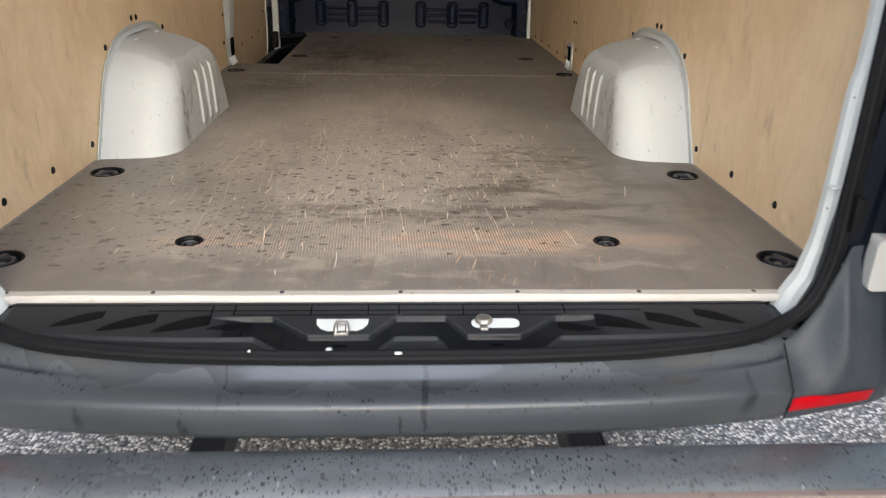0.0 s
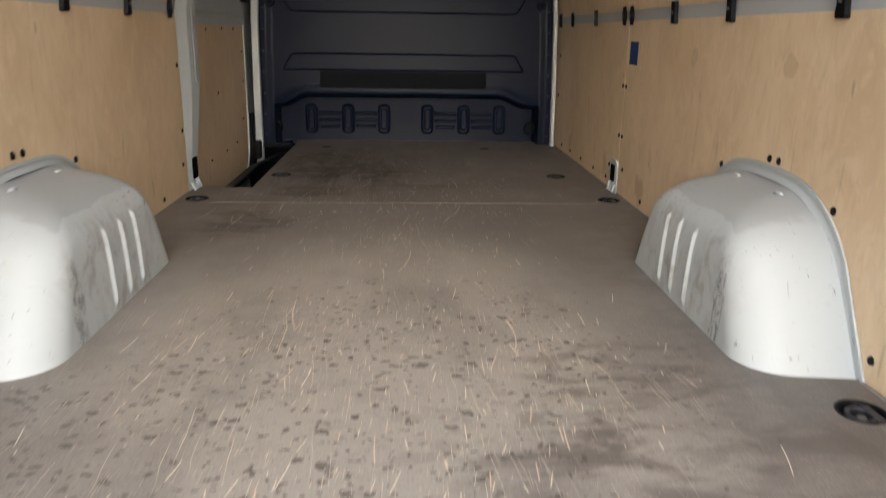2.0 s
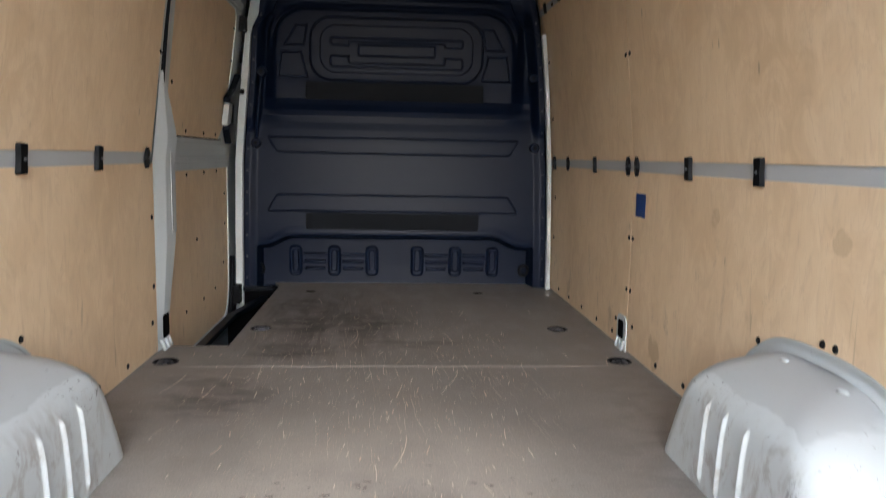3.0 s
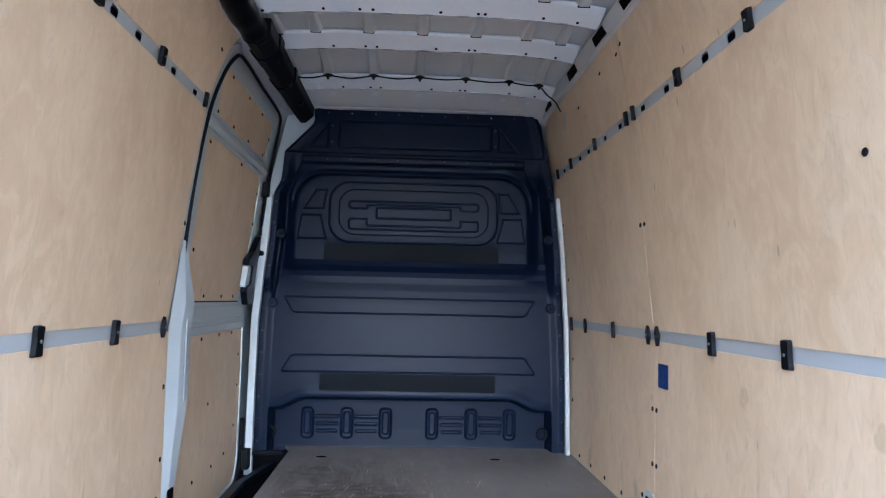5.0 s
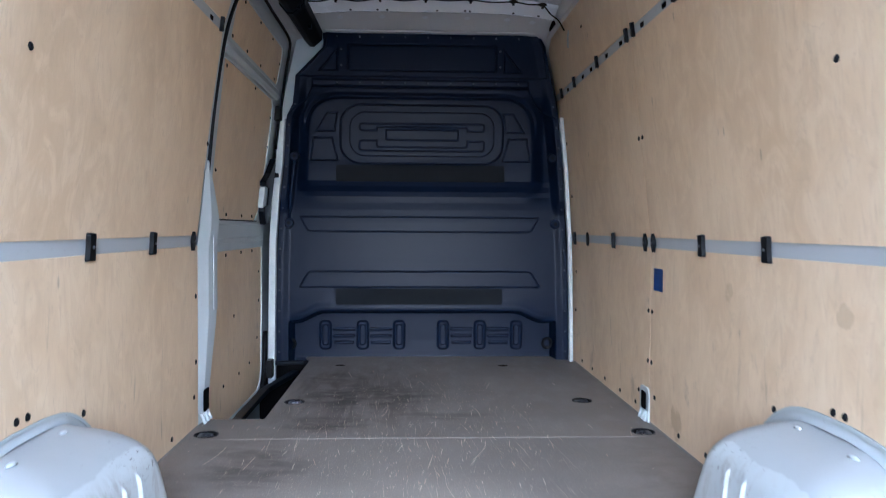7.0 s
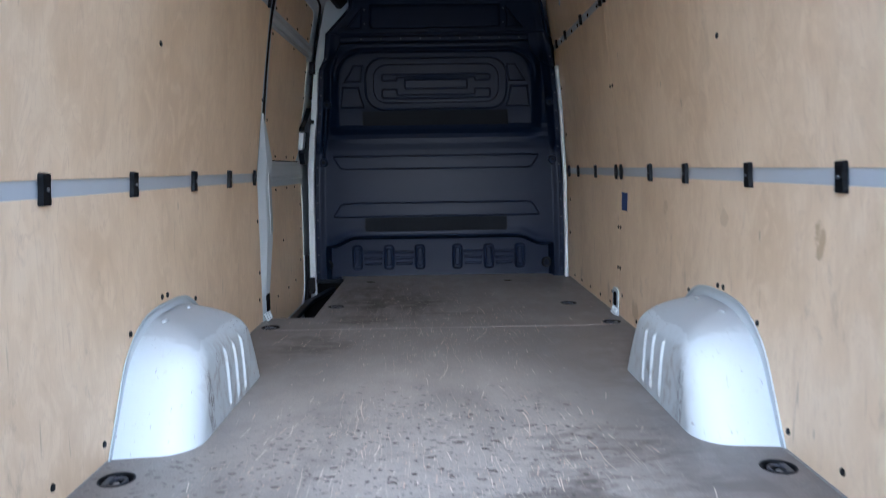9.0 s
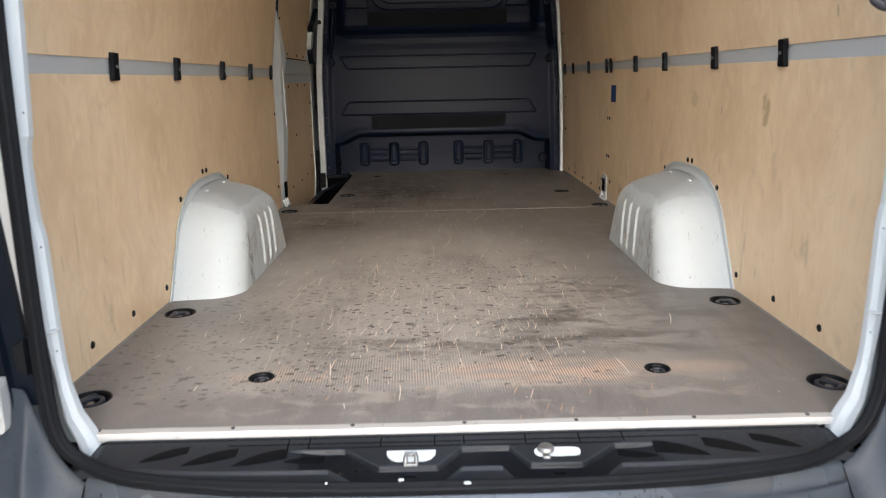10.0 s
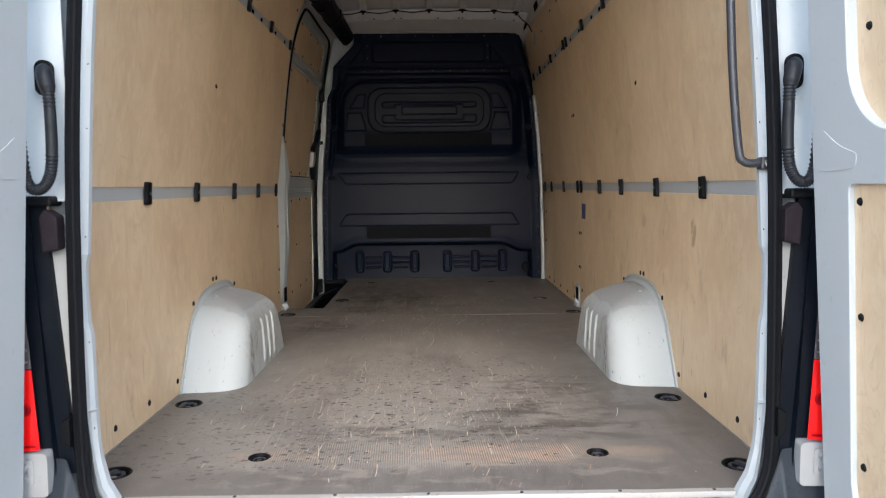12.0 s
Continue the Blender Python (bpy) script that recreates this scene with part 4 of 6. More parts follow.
screws_low = [(2.82, 0.06), (3.1, 0.045), (3.4, 0.045), (3.63, 0.055), (3.82, 0.16), (3.865, 0.36), (3.865, 0.52), (3.7, 0.64), (3.45, 0.64), (3.15, 0.635), (3.3, 0.34), (2.815, 0.36)]
screws_mid = [(3.1, 0.82), (3.4, 0.82), (3.63, 0.82), (3.80, 1.02), (3.825, 1.2), (3.82, 1.36), (3.4, 1.44), (2.85, 1.43), (2.85, 1.0)]
screws_top = [(2.88, 1.56), (3.15, 1.56), (3.45, 1.56), (3.8, 1.565), (3.86, 1.66), (3.6, 1.73), (3.3, 1.73), (2.98, 1.73)]
for k, (y, z) in enumerate(screws_low + screws_mid + screws_top):
    if k == 0:
        s0 = part("screw", disc(0.0085, 0.0035, 10, r2=0.0065), BLACK, door)
        so = s0
    else:
        so = new("screw", s0.data)
        so.parent = door
    so.matrix_local = pose(-(wall_x(z) + 0.0275), y, z, 0, 90, 0)
grip = [(3.88, 1.145), (3.72, 1.055), (3.58, 1.008), (3.58, 0.982), (3.735, 0.976), (3.758, 0.885), (3.64, 0.872), (3.64, 0.845), (3.77, 0.778), (3.90, 0.778), (3.915, 1.045), (3.905, 1.11)]
grip = [(3.905 - (3.905 - a) * 0.66, b) for a, b in grip]
cover = part("handle_cover", plate(grip, [], lambda a, b, d: (-(wall_x(b) - 0.016) - 0.034 + d, a, b), 0.034), BLACK_G, door, "black handle cover", bevel=0.006)
part("lever", plate(rounded(3.715, 0.868, 3.800, 0.980, 0.014), [], lambda a, b, d: (-(wall_x(b) - 0.008) - 0.028 + d, a, b), 0.028), WHITE, cover, "white release lever", bevel=0.006)
part("latch_knob", disc(0.016, 0.03, 14, Matrix.Translation((-0.838, 3.925, 1.055)) @ pose(0, 0, 0, 0, 90, 0), r2=0.012), BLACK, door, bevel=0.003)
part("stop_block", box(-0.83, -0.79, 3.90, 3.95, 1.36, 1.44), BLACK, door, bevel=0.006)

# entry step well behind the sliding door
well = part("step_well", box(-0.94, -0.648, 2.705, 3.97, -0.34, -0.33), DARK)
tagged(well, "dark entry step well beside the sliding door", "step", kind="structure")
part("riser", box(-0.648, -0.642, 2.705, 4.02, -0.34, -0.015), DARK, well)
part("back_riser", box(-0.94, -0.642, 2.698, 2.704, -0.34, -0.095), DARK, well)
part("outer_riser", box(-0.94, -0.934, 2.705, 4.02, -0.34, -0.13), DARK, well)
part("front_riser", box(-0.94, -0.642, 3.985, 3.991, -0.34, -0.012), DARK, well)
part("ledge_bar", sweep([(-0.87, 3.955, -0.008), (-0.68, 3.985, -0.008)], rounded(-0.012, -0.012, 0.012, 0.012, 0.004, 2)), BLACK_G, well)
part("track", sweep([(-0.80, 2.72, -0.06), (-0.80, 3.5, -0.06), (-0.72, 3.95, -0.06)], rounded(-0.02, -0.012, 0.02, 0.012, 0.004, 2)), BLACK_G, well, "dark slide track")
part("roller_block", box(-0.87, -0.835, 3.86, 3.93, -0.075, 0.025), BLACK, well, bevel=0.006)
cover_edge = [(-0.892, 3.30, -0.145), (-0.891, 3.80, -0.143), (-0.889, 3.885, -0.10), (-0.887, 3.918, -0.01), (-0.884, 3.922, 0.18)]
part("weather_strip", sweep(smooth_path(cover_edge, 6), circle(0.014, 8), up=(1, 0, 0)), RUBBER, well, smooth=True)

# white front pillars beside the bulkhead
# ---- bulkhead: one deep-drawn plastic panel ----
BX = -0.012


HZ = (0, 0.05, 0.6, 0.79, 1.15, 1.24, 1.40, 1.47, 1.54, 1.63, 1.79, 1.81, 1.87)
H_RIGHT = (0.862, 0.862, 0.852, 0.842, 0.818, 0.811, 0.791, 0.778, 0.765, 0.748, 0.718, 0.715, 0.684)
H_LEFT = (0.822, 0.822, 0.818, 0.812, 0.776, 0.772, 0.763, 0.729, 0.722, 0.714, 0.560, 0.556, 0.560)


def half_bulk(z, side=1):
    return float(np.interp(z, HZ, H_RIGHT if side > 0 else H_LEFT))


# slim white posts beside the bulkhead
for side, zs, wide in ((1, (0.0, 0.3, 0.69, 1.1, 1.40), 0.011), (-1, (-0.12, 0.3, 0.69, 0.95, 1.15, 1.38), 0.019)):
    p = part("corner_post", sweep([(BX + side * (half_bulk(z, side) + wide - 0.001), 3.962, z) for z in zs], [(-wide, -0.02), (wide, -0.02), (wide, 0.02), (-wide, 0.02)], up=(0, 1, 0)), WHITE, bevel=0.003)
    tagged(p, "slim white painted post beside the bulkhead", "post", kind="structure")


def sd_box(x, z, cx, cz, hx, hz, r):
    qx, qz = np.abs(x - cx) - hx + r, np.abs(z - cz) - hz + r
    return np.hypot(np.maximum(qx, 0), np.maximum(qz, 0)) + np.minimum(np.maximum(qx, qz), 0) - r


def ease(d, w):
    s = np.clip(0.5 - d / w, 0, 1)
    return s * s * (3 - 2 * s)


def bulk_depth(x, z):
    """Metres towards the cab, from x off the middle line and height z."""
    hw = np.where(x > 0, np.interp(z, HZ, H_RIGHT), np.interp(z, HZ, H_LEFT))
    ax = np.abs(x)
    y = np.full(np.shape(x), 4.000)
    # main field, set back behind the narrow bolted rim
    field = ease(ax - (hw - 0.048), 0.050)
    y += 0.012 * field * ease(sd_box(x, z, 0, 0.75, 1.2, 0.762, 0.0), 0.040)
    # middle section leans back to the ledge under the upper field
    lean = np.interp(z, (0.30, 0.36, 0.60, 0.80, 0.87, 0.91, 0.945, 0.975, 1.005, 1.035, 1.09, 1.16, 1.3, 1.5), (0.0, 0.0, 0.012, 0.026, 0.034, 0.041, 0.044, 0.036, 0.014, 0.002, 0.005, 0.012, 0.013, 0.013))
    y += lean * (field + (1 - field) * ease(z - 0.88, 0.10))
    # deep shoulders left and right of the upper field
    up = sd_box(x, z, 0, 1.22, 0.648, 0.315, 0.15)
    y += 0.060 * ease(-(up - 0.035), 0.09) * ease(ax - (hw - 0.05), 0.05) * ease(np.abs(z - 1.25) - 0.25, 0.20)
    # lower field set back under a curved lip, its foot coming forward
    lip = 0.272 - 0.058 * ease(-(ax - 0.64), 0.17)
    inner = ease(ax - (hw - 0.075), 0.022)
    y -= 0.010 * np.exp(-((z - lip - 0.03) / 0.030) ** 2) * ease(ax - (hw - 0.10), 0.10)
    y += (0.115 - 0.004 * np.clip(1 - z / 0.10, 0, 1)) * ease(z - lip, 0.030) * inner
    # six pegs and small slots in the lower field
    for cx in (-0.556, -0.337, -0.122, 0.138, 0.358, 0.575):
        y -= 0.017 * ease(sd_box(x, z, cx, 0.130, 0.031, 0.082, 0.022), 0.014)
        y += 0.010 * ease(sd_box(x, z, cx, 0.132, 0.016, 0.060, 0.014), 0.010)
    for cx in (-0.447, -0.230, 0.248, 0.467):
        for cz in (0.085, 0.125, 0.165):
            y -= 0.008 * ease(sd_box(x, z, cx, cz, 0.068 - 0.15 * abs(cz - 0.165), 0.007, 0.005), 0.008)
    # two long shallow frames in the middle section
    groove = lambda d, w, h: h * np.exp(-(d / w) ** 2)

    def frame_line(cz, hz, flip):
        edge = (ax - 0.670 + flip * (z - cz) * -0.62) * 0.85
        d = np.stack([np.abs(z - cz) - hz + 0.014, edge + 0.014])
        return np.hypot(np.maximum(d[0], 0), np.maximum(d[1], 0)) + np.minimum(np.maximum(d[0], d[1]), 0) - 0.014

    y += groove(frame_line(0.785, 0.043, 1), 0.0026, 0.0058)
    y += groove(frame_line(0.466, 0.045, -1), 0.0026, 0.0058)
    # pressed maze in the upper field
    for hx, hz, r, h in ((0.470, 0.168, 0.115, 0.0085), (0.418, 0.128, 0.09, 0.0030)):
        y += groove(sd_box(x, z, 0.008, 1.304, hx, hz, r), 0.0036, h)
    y -= 0.005 * ease(sd_box(x, z, 0.008, 1.304, 0.418, 0.128, 0.09), 0.012)
    y += groove(sd_box(x, z, 0.008, 1.300, 0.208, 0.030, 0.010), 0.0032, 0.0060)
    for cz, hz, hole in ((1.344, 0.020, 1.316), (1.237, 0.029, 1.260)):
        hook = np.maximum(sd_box(x, z, 0.008, cz, 0.360, hz, 0.016), -sd_box(x, z, 0.008, hole, 0.262, 0.030, 0.014))
        y += groove(hook, 0.0032, 0.0058)
    for s in (-1, 1):
        tx = s * x
        q1 = np.maximum(np.maximum(z - 1.424, 1.319 - z), np.maximum(0.480 + (1.42 - z) * 0.16 - tx, (tx - 0.540 - (1.42 - z) * 0.58) * 0.86))
        y += groove(q1, 0.0032, 0.0062)
        q2 = np.maximum(np.maximum(z - 1.282, 1.152 - z), np.maximum(0.510 - (1.278 - z) * 0.26 - tx, tx - 0.615 - (1.278 - z) * 0.14))
        y += groove(q2, 0.0032, 0.0062)
    # deep rounded outline of the upper field
    y += groove(sd_box(x, z, 0, 1.205, 0.660, 0.318, 0.17), 0.014, 0.022) * ease(-(z - 1.34), 0.16)
    # bolted flange above it, its seam stepping down at both ends
    y -= 0.014 * ease(-(z - 1.628), 0.008) * ease(ax - (hw - 0.018), 0.012)
    seam = (z - np.interp(ax, (0.0, 0.622, 0.655, 0.675, 0.76, 0.85), (1.570, 1.570, 1.50, 1.482, 1.405, 1.36))) * np.where(ax > 0.62, 0.6, 1.0)
    y += groove(seam, 0.0036, 0.009) * ease(ax - (hw - 0.006), 0.012)
    y -= 0.008 * ease(sd_box(x, z, 0, 1.594, 0.620, 0.016, 0.006), 0.010)
    # top panel with a long frame and two triangles
    y += groove(sd_box(x, z, 0.008, 1.737, 0.425, 0.073, 0.014), 0.0042, 0.0085)
    y += 0.004 * ease(sd_box(x, z, 0.008, 1.737, 0.425, 0.073, 0.014), 0.010)
    for s in (-1, 1):
        tx = s * x
        tri = np.maximum(np.maximum(0.478 - tx, 1.662 - z), (tx - 0.478) * 0.78 + (z - 1.785) * 0.62)
        y += groove(tri, 0.0042, 0.0085)
    return y


def bulkhead():
    b = empty("bulkhead", "dark slate moulded plastic cargo bulkhead with pressed frames", "bulkhead", kind="structure")
    nx, nz = 860, 900
    us, zs = np.linspace(-1, 1, nx), np.linspace(-0.02, 1.872, nz)
    hr, hl = (np.array([half_bulk(z, q) for z in zs]) for q in (1, -1))
    X = np.where(us[None, :] > 0, us[None, :] * hr[:, None], us[None, :] * hl[:, None])
    Z = np.repeat(zs[:, None], nx, 1)
    Y = bulk_depth(X, Z)
    co = np.stack([X + BX, Y, Z], -1).reshape(-1, 3)
    idx = np.arange(nx * nz).reshape(nz, nx)
    q = np.stack([idx[:-1, :-1], idx[:-1, 1:], idx[1:, 1:], idx[1:, :-1]], -1).reshape(-1, 4)
    me = bpy.data.meshes.new("panel")
    me.from_pydata(co.tolist(), [], q.tolist())
    me.materials.append(BULK)
    for p in me.polygons:
        p.use_smooth = True
    ob = new("panel", me)
    ob.parent = b
    yy = lambda x, z: float(bulk_depth(np.array([float(x)]), np.array([float(z)]))[0])
    part("grip_strip", plate(rounded(-0.485, 1.03, 0.485, 1.125, 0.004, 2), [], lambda a, c, d: (a + BX, yy(0, c) - 0.0015 - d, c), 0.004), BULK_STRIP, b, "black ribbed grip strip")
    part("grip_strip", plate(rounded(-0.485, 0.322, 0.475, 0.414, 0.004, 2), [], lambda a, c, d: (a + BX, float(bulk_depth(np.zeros(40), np.linspace(0.318, 0.408, 40)).min()) - 0.001 - d, c), 0.004), BULK_STRIP, b, "black ribbed grip strip")
    for s in (-1, 1):
        x = s * 0.755
        loop = [(x + BX + 0.026 * math.cos(a), yy(0.70, 0.1) - 0.045 - 0.006 * math.sin(a), 0.085 + 0.030 * math.sin(a)) for a in lin(0, 2 * math.pi, 21)]
        part("tie_ring", sweep(loop, circle(0.0085, 8), up=(0, 1, 0), caps=False), BLACK, b, "black tie-down ring", smooth=True)
        for z in (0.79, 1.17):
            m = Matrix.Translation((s * (half_bulk(z, s) - 0.056) + BX, yy(s * (half_bulk(z, s) - 0.03), z) + 0.022, z)) @ pose(0, 0, 0, 90)
            boss = part("boss", disc(0.031, 0.034, 20, m, r2=0.025), BULK, b, smooth=False, bevel=0.005)
            part("boss_screw", disc(0.010, 0.004, 12, Matrix.Translation((s * (half_bulk(z, s) - 0.056) + BX, yy(s * (half_bulk(z, s) - 0.03), z) - 0.0118, z)) @ pose(0, 0, 0, 90)), DARK, boss)
        if s < 0:
            rod = [(BX - half_bulk(z, -1) + 0.056, yy(-(half_bulk(z, -1) - 0.03), z) + 0.004, z) for z in lin(0.80, 1.16, 10)]
            part("rod", sweep(rod, circle(0.009, 10), up=(0, 1, 0)), BULK, b, "slim plastic rod", smooth=True)
        for k in range(13):
            z = 0.05 + 0.118 * k
            m = Matrix.Translation((s * (half_bulk(z, s) - 0.015) + BX, yy(s * (half_bulk(z, s) - 0.015), z), z)) @ pose(0, 0, 0, 90)
            part("rivet", disc(0.006, 0.003, 8, m, r2=0.004), DARKSTEEL, b)
    for k in range(9):
        x = -0.48 + 0.13 * k
        part("rivet", disc(0.006, 0.004, 8, Matrix.Translation((x + BX, yy(x, 1.594), 1.594)) @ pose(0, 0, 0, 90), r2=0.004), DARKSTEEL, b)
        part("rivet", disc(0.006, 0.004, 8, Matrix.Translation((x + BX, yy(x, 1.852), 1.852)) @ pose(0, 0, 0, 90), r2=0.004), STEEL if k in (1, 7) else DARKSTEEL, b)
    for s in (-1, 1):
        for z in (1.69, 1.78):
            part("rivet", disc(0.007, 0.003, 8, Matrix.Translation((s * 0.455 + BX, yy(s * 0.455, z), z)) @ pose(0, 0, 0, 90)), DARKSTEEL, b)
    return b


bulkhead()
ledge = part("roof_ledge", box(-0.56, 0.69, 3.955, 4.01, 1.8725, 1.880), PRIMER, bevel=0.002)
tagged(ledge, "white steel ledge over the bulkhead", "trim", kind="structure")
fill = part("corner_plate", plate([(-0.84, 1.30), (-0.775, 1.40), (-0.705, 1.56), (-0.645, 1.68), (-0.585, 1.80), (-0.55, 1.88), (-0.55, 1.96), (-0.70, 1.96)], [], lambda a, b, d: (a, 4.035 + d, b), 0.006), WHITE)
tagged(fill, "white steel corner behind the bulkhead edge", "trim", kind="structure")
cab = part("cab_closure", box(-0.98, 0.98, 4.3, 4.34, -0.3, 2.02), DARK)
tagged(cab, "dark closed rear of the cab", "wall", kind="structure")

# ---- roof ----
def roof_z(x, y):
    return 2.0 - 0.045 * (x / 0.75) ** 4 - 0.10 * max(0.0, (y - 3.45) / 0.5) ** 1.3


ceiling = part("ceiling", surface(lin(-0.80, 0.80, 41), lin(0.0, 4.3, 60), lambda u, v: (u, v, roof_z(u, v) - (0.10 * max(0, abs(u) - 0.74) / 0.06) + (0.004 * math.sin(v * 30) if abs(u) < 0.6 else 0))), PRIMER, smooth=True)
mod = ceiling.modifiers.new("sheet", "SOLIDIFY")
mod.thickness, mod.offset = 0.02, 1.0
tagged(ceiling, "bare painted steel van roof skin", "ceiling", kind="structure")


RIBS = (-0.62, -0.458, -0.229, 0.005, 0.238, 0.46, 0.613)


def roof_beam(y, w, back):
    """A box bow; ribs of the skin run to its rear edge from the bow behind, back metres off."""
    b = empty("roof_beam", "white pressed steel roof bow with small holes", "roof beam", "roof bows")
    path = [(x, y, roof_z(x, y) - 0.003) for x in lin(-0.69, 0.70, 25)]
    prof = [(-w - 0.05, 0.0), (-w - 0.045, -0.02), (-w - 0.010, -0.056), (-w + 0.002, -0.0585), (-w + 0.010, -0.056), (w - 0.006, -0.023), (w - 0.001, -0.018), (w, -0.013), (w - 0.004, -0.004), (w - 0.016, 0.0)]
    part("bow", sweep(path, prof, up=(0, 0, 1)), BOW, b, bevel=0.002)
    tabs = lin(-0.57, 0.57, 9)
    for k, x in enumerate(tabs):
        x += 0.018 * math.sin(5.3 * k)
        z = roof_z(x, y)
        part("bow_tab", disc(0.024, 0.004, 14, Matrix.Translation((x, y + w + 0.006, z - 0.060)) @ pose(0, 0, 0, 12) @ Matrix.Diagonal((1.2, 0.9, 1, 1)), r2=0.020), BOW, b)
        if k == 0:
            h0 = part("bow_hole", disc(0.0065, 0.002, 10, pose(0, 0, 0, 0)), DARK, b)
            ho = h0
        else:
            ho = new("bow_hole", h0.data)
            ho.parent = b
        xh = x + (0.055 if k % 3 else -0.05)
        ho.matrix_local = Matrix.Translation((xh, y + w - 0.020, roof_z(xh, y) - 0.0575)) @ pose(0, 0, 0, -20)
    far = y - w - back
    for x in RIBS:
        top = lambda q: roof_z(x, q) - 0.0045
        bm = sweep([(x, y - w + 0.004, top(y - w)), (x, y - w - 0.3 * back, top(y - w - 0.3 * back)), (x, far, top(far))], lambda q: [(-0.034 + 0.012 * q, 0.003), (-0.020 + 0.008 * q, -0.020 * (1 - 0.75 * q)), (0.020 - 0.008 * q, -0.020 * (1 - 0.75 * q)), (0.034 - 0.012 * q, 0.003)])
        part("skin_rib", bm, PRIMER, b, bevel=0.004)
        z = roof_z(x, y)
        # near-black block, colour in place of the shade in a pocket
        part("pocket", box(x - 0.024, x + 0.024, y - w - 0.003, y - w + 0.006, z - 0.026, z - 0.014), DARK, b, bevel=0.003)
    return b


BOWS = (3.65, 3.12, 2.70, 2.23, 1.75, 1.28, 0.81, 0.33)
for k, y in enumerate(BOWS):
    roof_beam(y, 0.050, (y - BOWS[k + 1] - 0.145) if k + 1 < len(BOWS) else 0.12)
for x in (-0.60, -0.458, -0.229, 0.005, 0.238, 0.46, 0.60):
    d = part("weld_dimple", disc(0.017, 0.004, 14, Matrix.Translation((x, 3.84, roof_z(x, 3.84) - 0.006)) @ pose(0, 0, 0, -14), r2=0.013), BOW, ceiling)
arc = [(0.30 * math.sin(q) * 0.6, 3.36 + 0.05 * (1 - math.cos(q)) - 0.02, roof_z(0, 3.36) - 0.0045) for q in lin(-0.6, 0.6, 9)]
part("stamped_arc", sweep(arc, circle(0.012, 8, 0.003)), BOW, ceiling, smooth=True)
# side rails under the roof
for side in (1, -1):
    r = part("roof_rail", sweep([(side * 0.735, 0.05, 1.90), (side * 0.735, 4.0, 1.90)], [(-0.03, -0.05), (0.03, -0.05), (0.03, 0.05), (-0.03, 0.04)], up=(0, 0, 1)), PRIMER, bevel=0.006)
    tagged(r, "painted steel roof edge rail above the lining", "roof rail", kind="structure")
    for y in (3.824, 3.249, 2.776, 2.392, 1.96, 1.48):
        if side > 0:
            part("slot", plate([(y - 0.115, 1.862), (y + 0.045, 1.862), (y + 0.105, 1.918), (y - 0.045, 1.918)], [], lambda a, b, d: (0.7045 - d, a, b), 0.0025), DARK, r)
hung = lambda x, sag: (x, 3.594, roof_z(x, 3.65) - 0.024 - sag)
wire = [hung(-0.62, 0), hung(-0.54, 0.008), hung(-0.458, 0), hung(-0.34, 0.014), hung(-0.229, 0), hung(-0.11, 0.010), hung(0.005, 0), hung(0.12, 0.006), hung(0.238, 0), hung(0.35, 0.008), hung(0.46, 0), hung(0.54, 0.006), hung(0.613, 0.002), (0.655, 3.594, 1.880), (0.695, 3.585, 1.845), (0.722, 3.57, 1.79)]
w = part("roof_cable", sweep(smooth_path(wire, 6), circle(0.004, 6)), BLACK, smooth=True)
tagged(w, "thin black cable clipped along a roof bow", "cable")
for x in RIBS:
    z = roof_z(x, 3.65)
    part("cable_clip", box(x - 0.013, x + 0.013, 3.588, 3.602, z - 0.032, z - 0.012), BLACK, w, bevel=0.004)
    part("cable_clip", box(x - 0.006, x + 0.006, 3.586, 3.602, z - 0.042, z - 0.032), BLACK, w, bevel=0.002)
for y, z0, z1 in ((3.56, 1.70, 1.80), (1.95, 1.76, 1.86)):
    s = part("loose_strap", sweep(smooth_path([(0.745, y, z1), (0.738, y - 0.004, (z0 + z1) / 2), (0.742, y + 0.004, z0)], 5), rounded(-0.008, -0.003, 0.008, 0.003, 0.002, 2), up=(1, 0, 0)), RAIL)
    tagged(s, "short grey strap end hanging at the lining", "strap")

duct = empty("roof_duct", "black hose ending in a faceted housing along the roof edge", "duct")
hose = smooth_path([(-0.705, 2.1, 1.90), (-0.69, 2.5, 1.895), (-0.668, 2.78, 1.877), (-0.664, 2.86, 1.874)], 9)


def hose_prof(s):
    r = 0.056 + 0.0012 * math.sin(s * 40) + 0.002 * math.sin(s * 17)
    return circle(r * (1.0 if s < 0.94 else math.sqrt(max(0.12, 1 - ((s - 0.94) / 0.062) ** 2))), 16)


part("hose", sweep(hose, hose_prof), DUCT, duct, smooth=True)
run = smooth_path([(-0.661, 2.80, 1.876), (-0.653, 3.2, 1.866), (-0.640, 3.6, 1.856), (-0.618, 3.95, 1.828)], 9)


def housing_prof(s, k=1.0):
    w = k * (1.26 - 0.22 * s)
    return [(a * w, c * w) for a, c in ((-0.046, 0.036), (-0.049, -0.012), (-0.018, -0.049), (0.006, -0.051), (0.049, -0.012), (0.050, 0.036))]


part("housing", sweep(run, housing_prof), BLACK, duct, "matt black faceted housing", bevel=0.004)
for a, c, k in ((4, 6, 1.13), (13, 14, 1.06)):
    part("strap", sweep(run[a:c + 1], lambda s, k=k: housing_prof(0.2, k)), BLACK_G, duct, "black fixing strap", bevel=0.002)
for q in run[6:22:7]:
    part("clip", box(q[0] + 0.028, q[0] + 0.044, q[1] - 0.022, q[1] + 0.022, q[2] - 0.044, q[2] - 0.010), BLACK_G, duct, bevel=0.003)

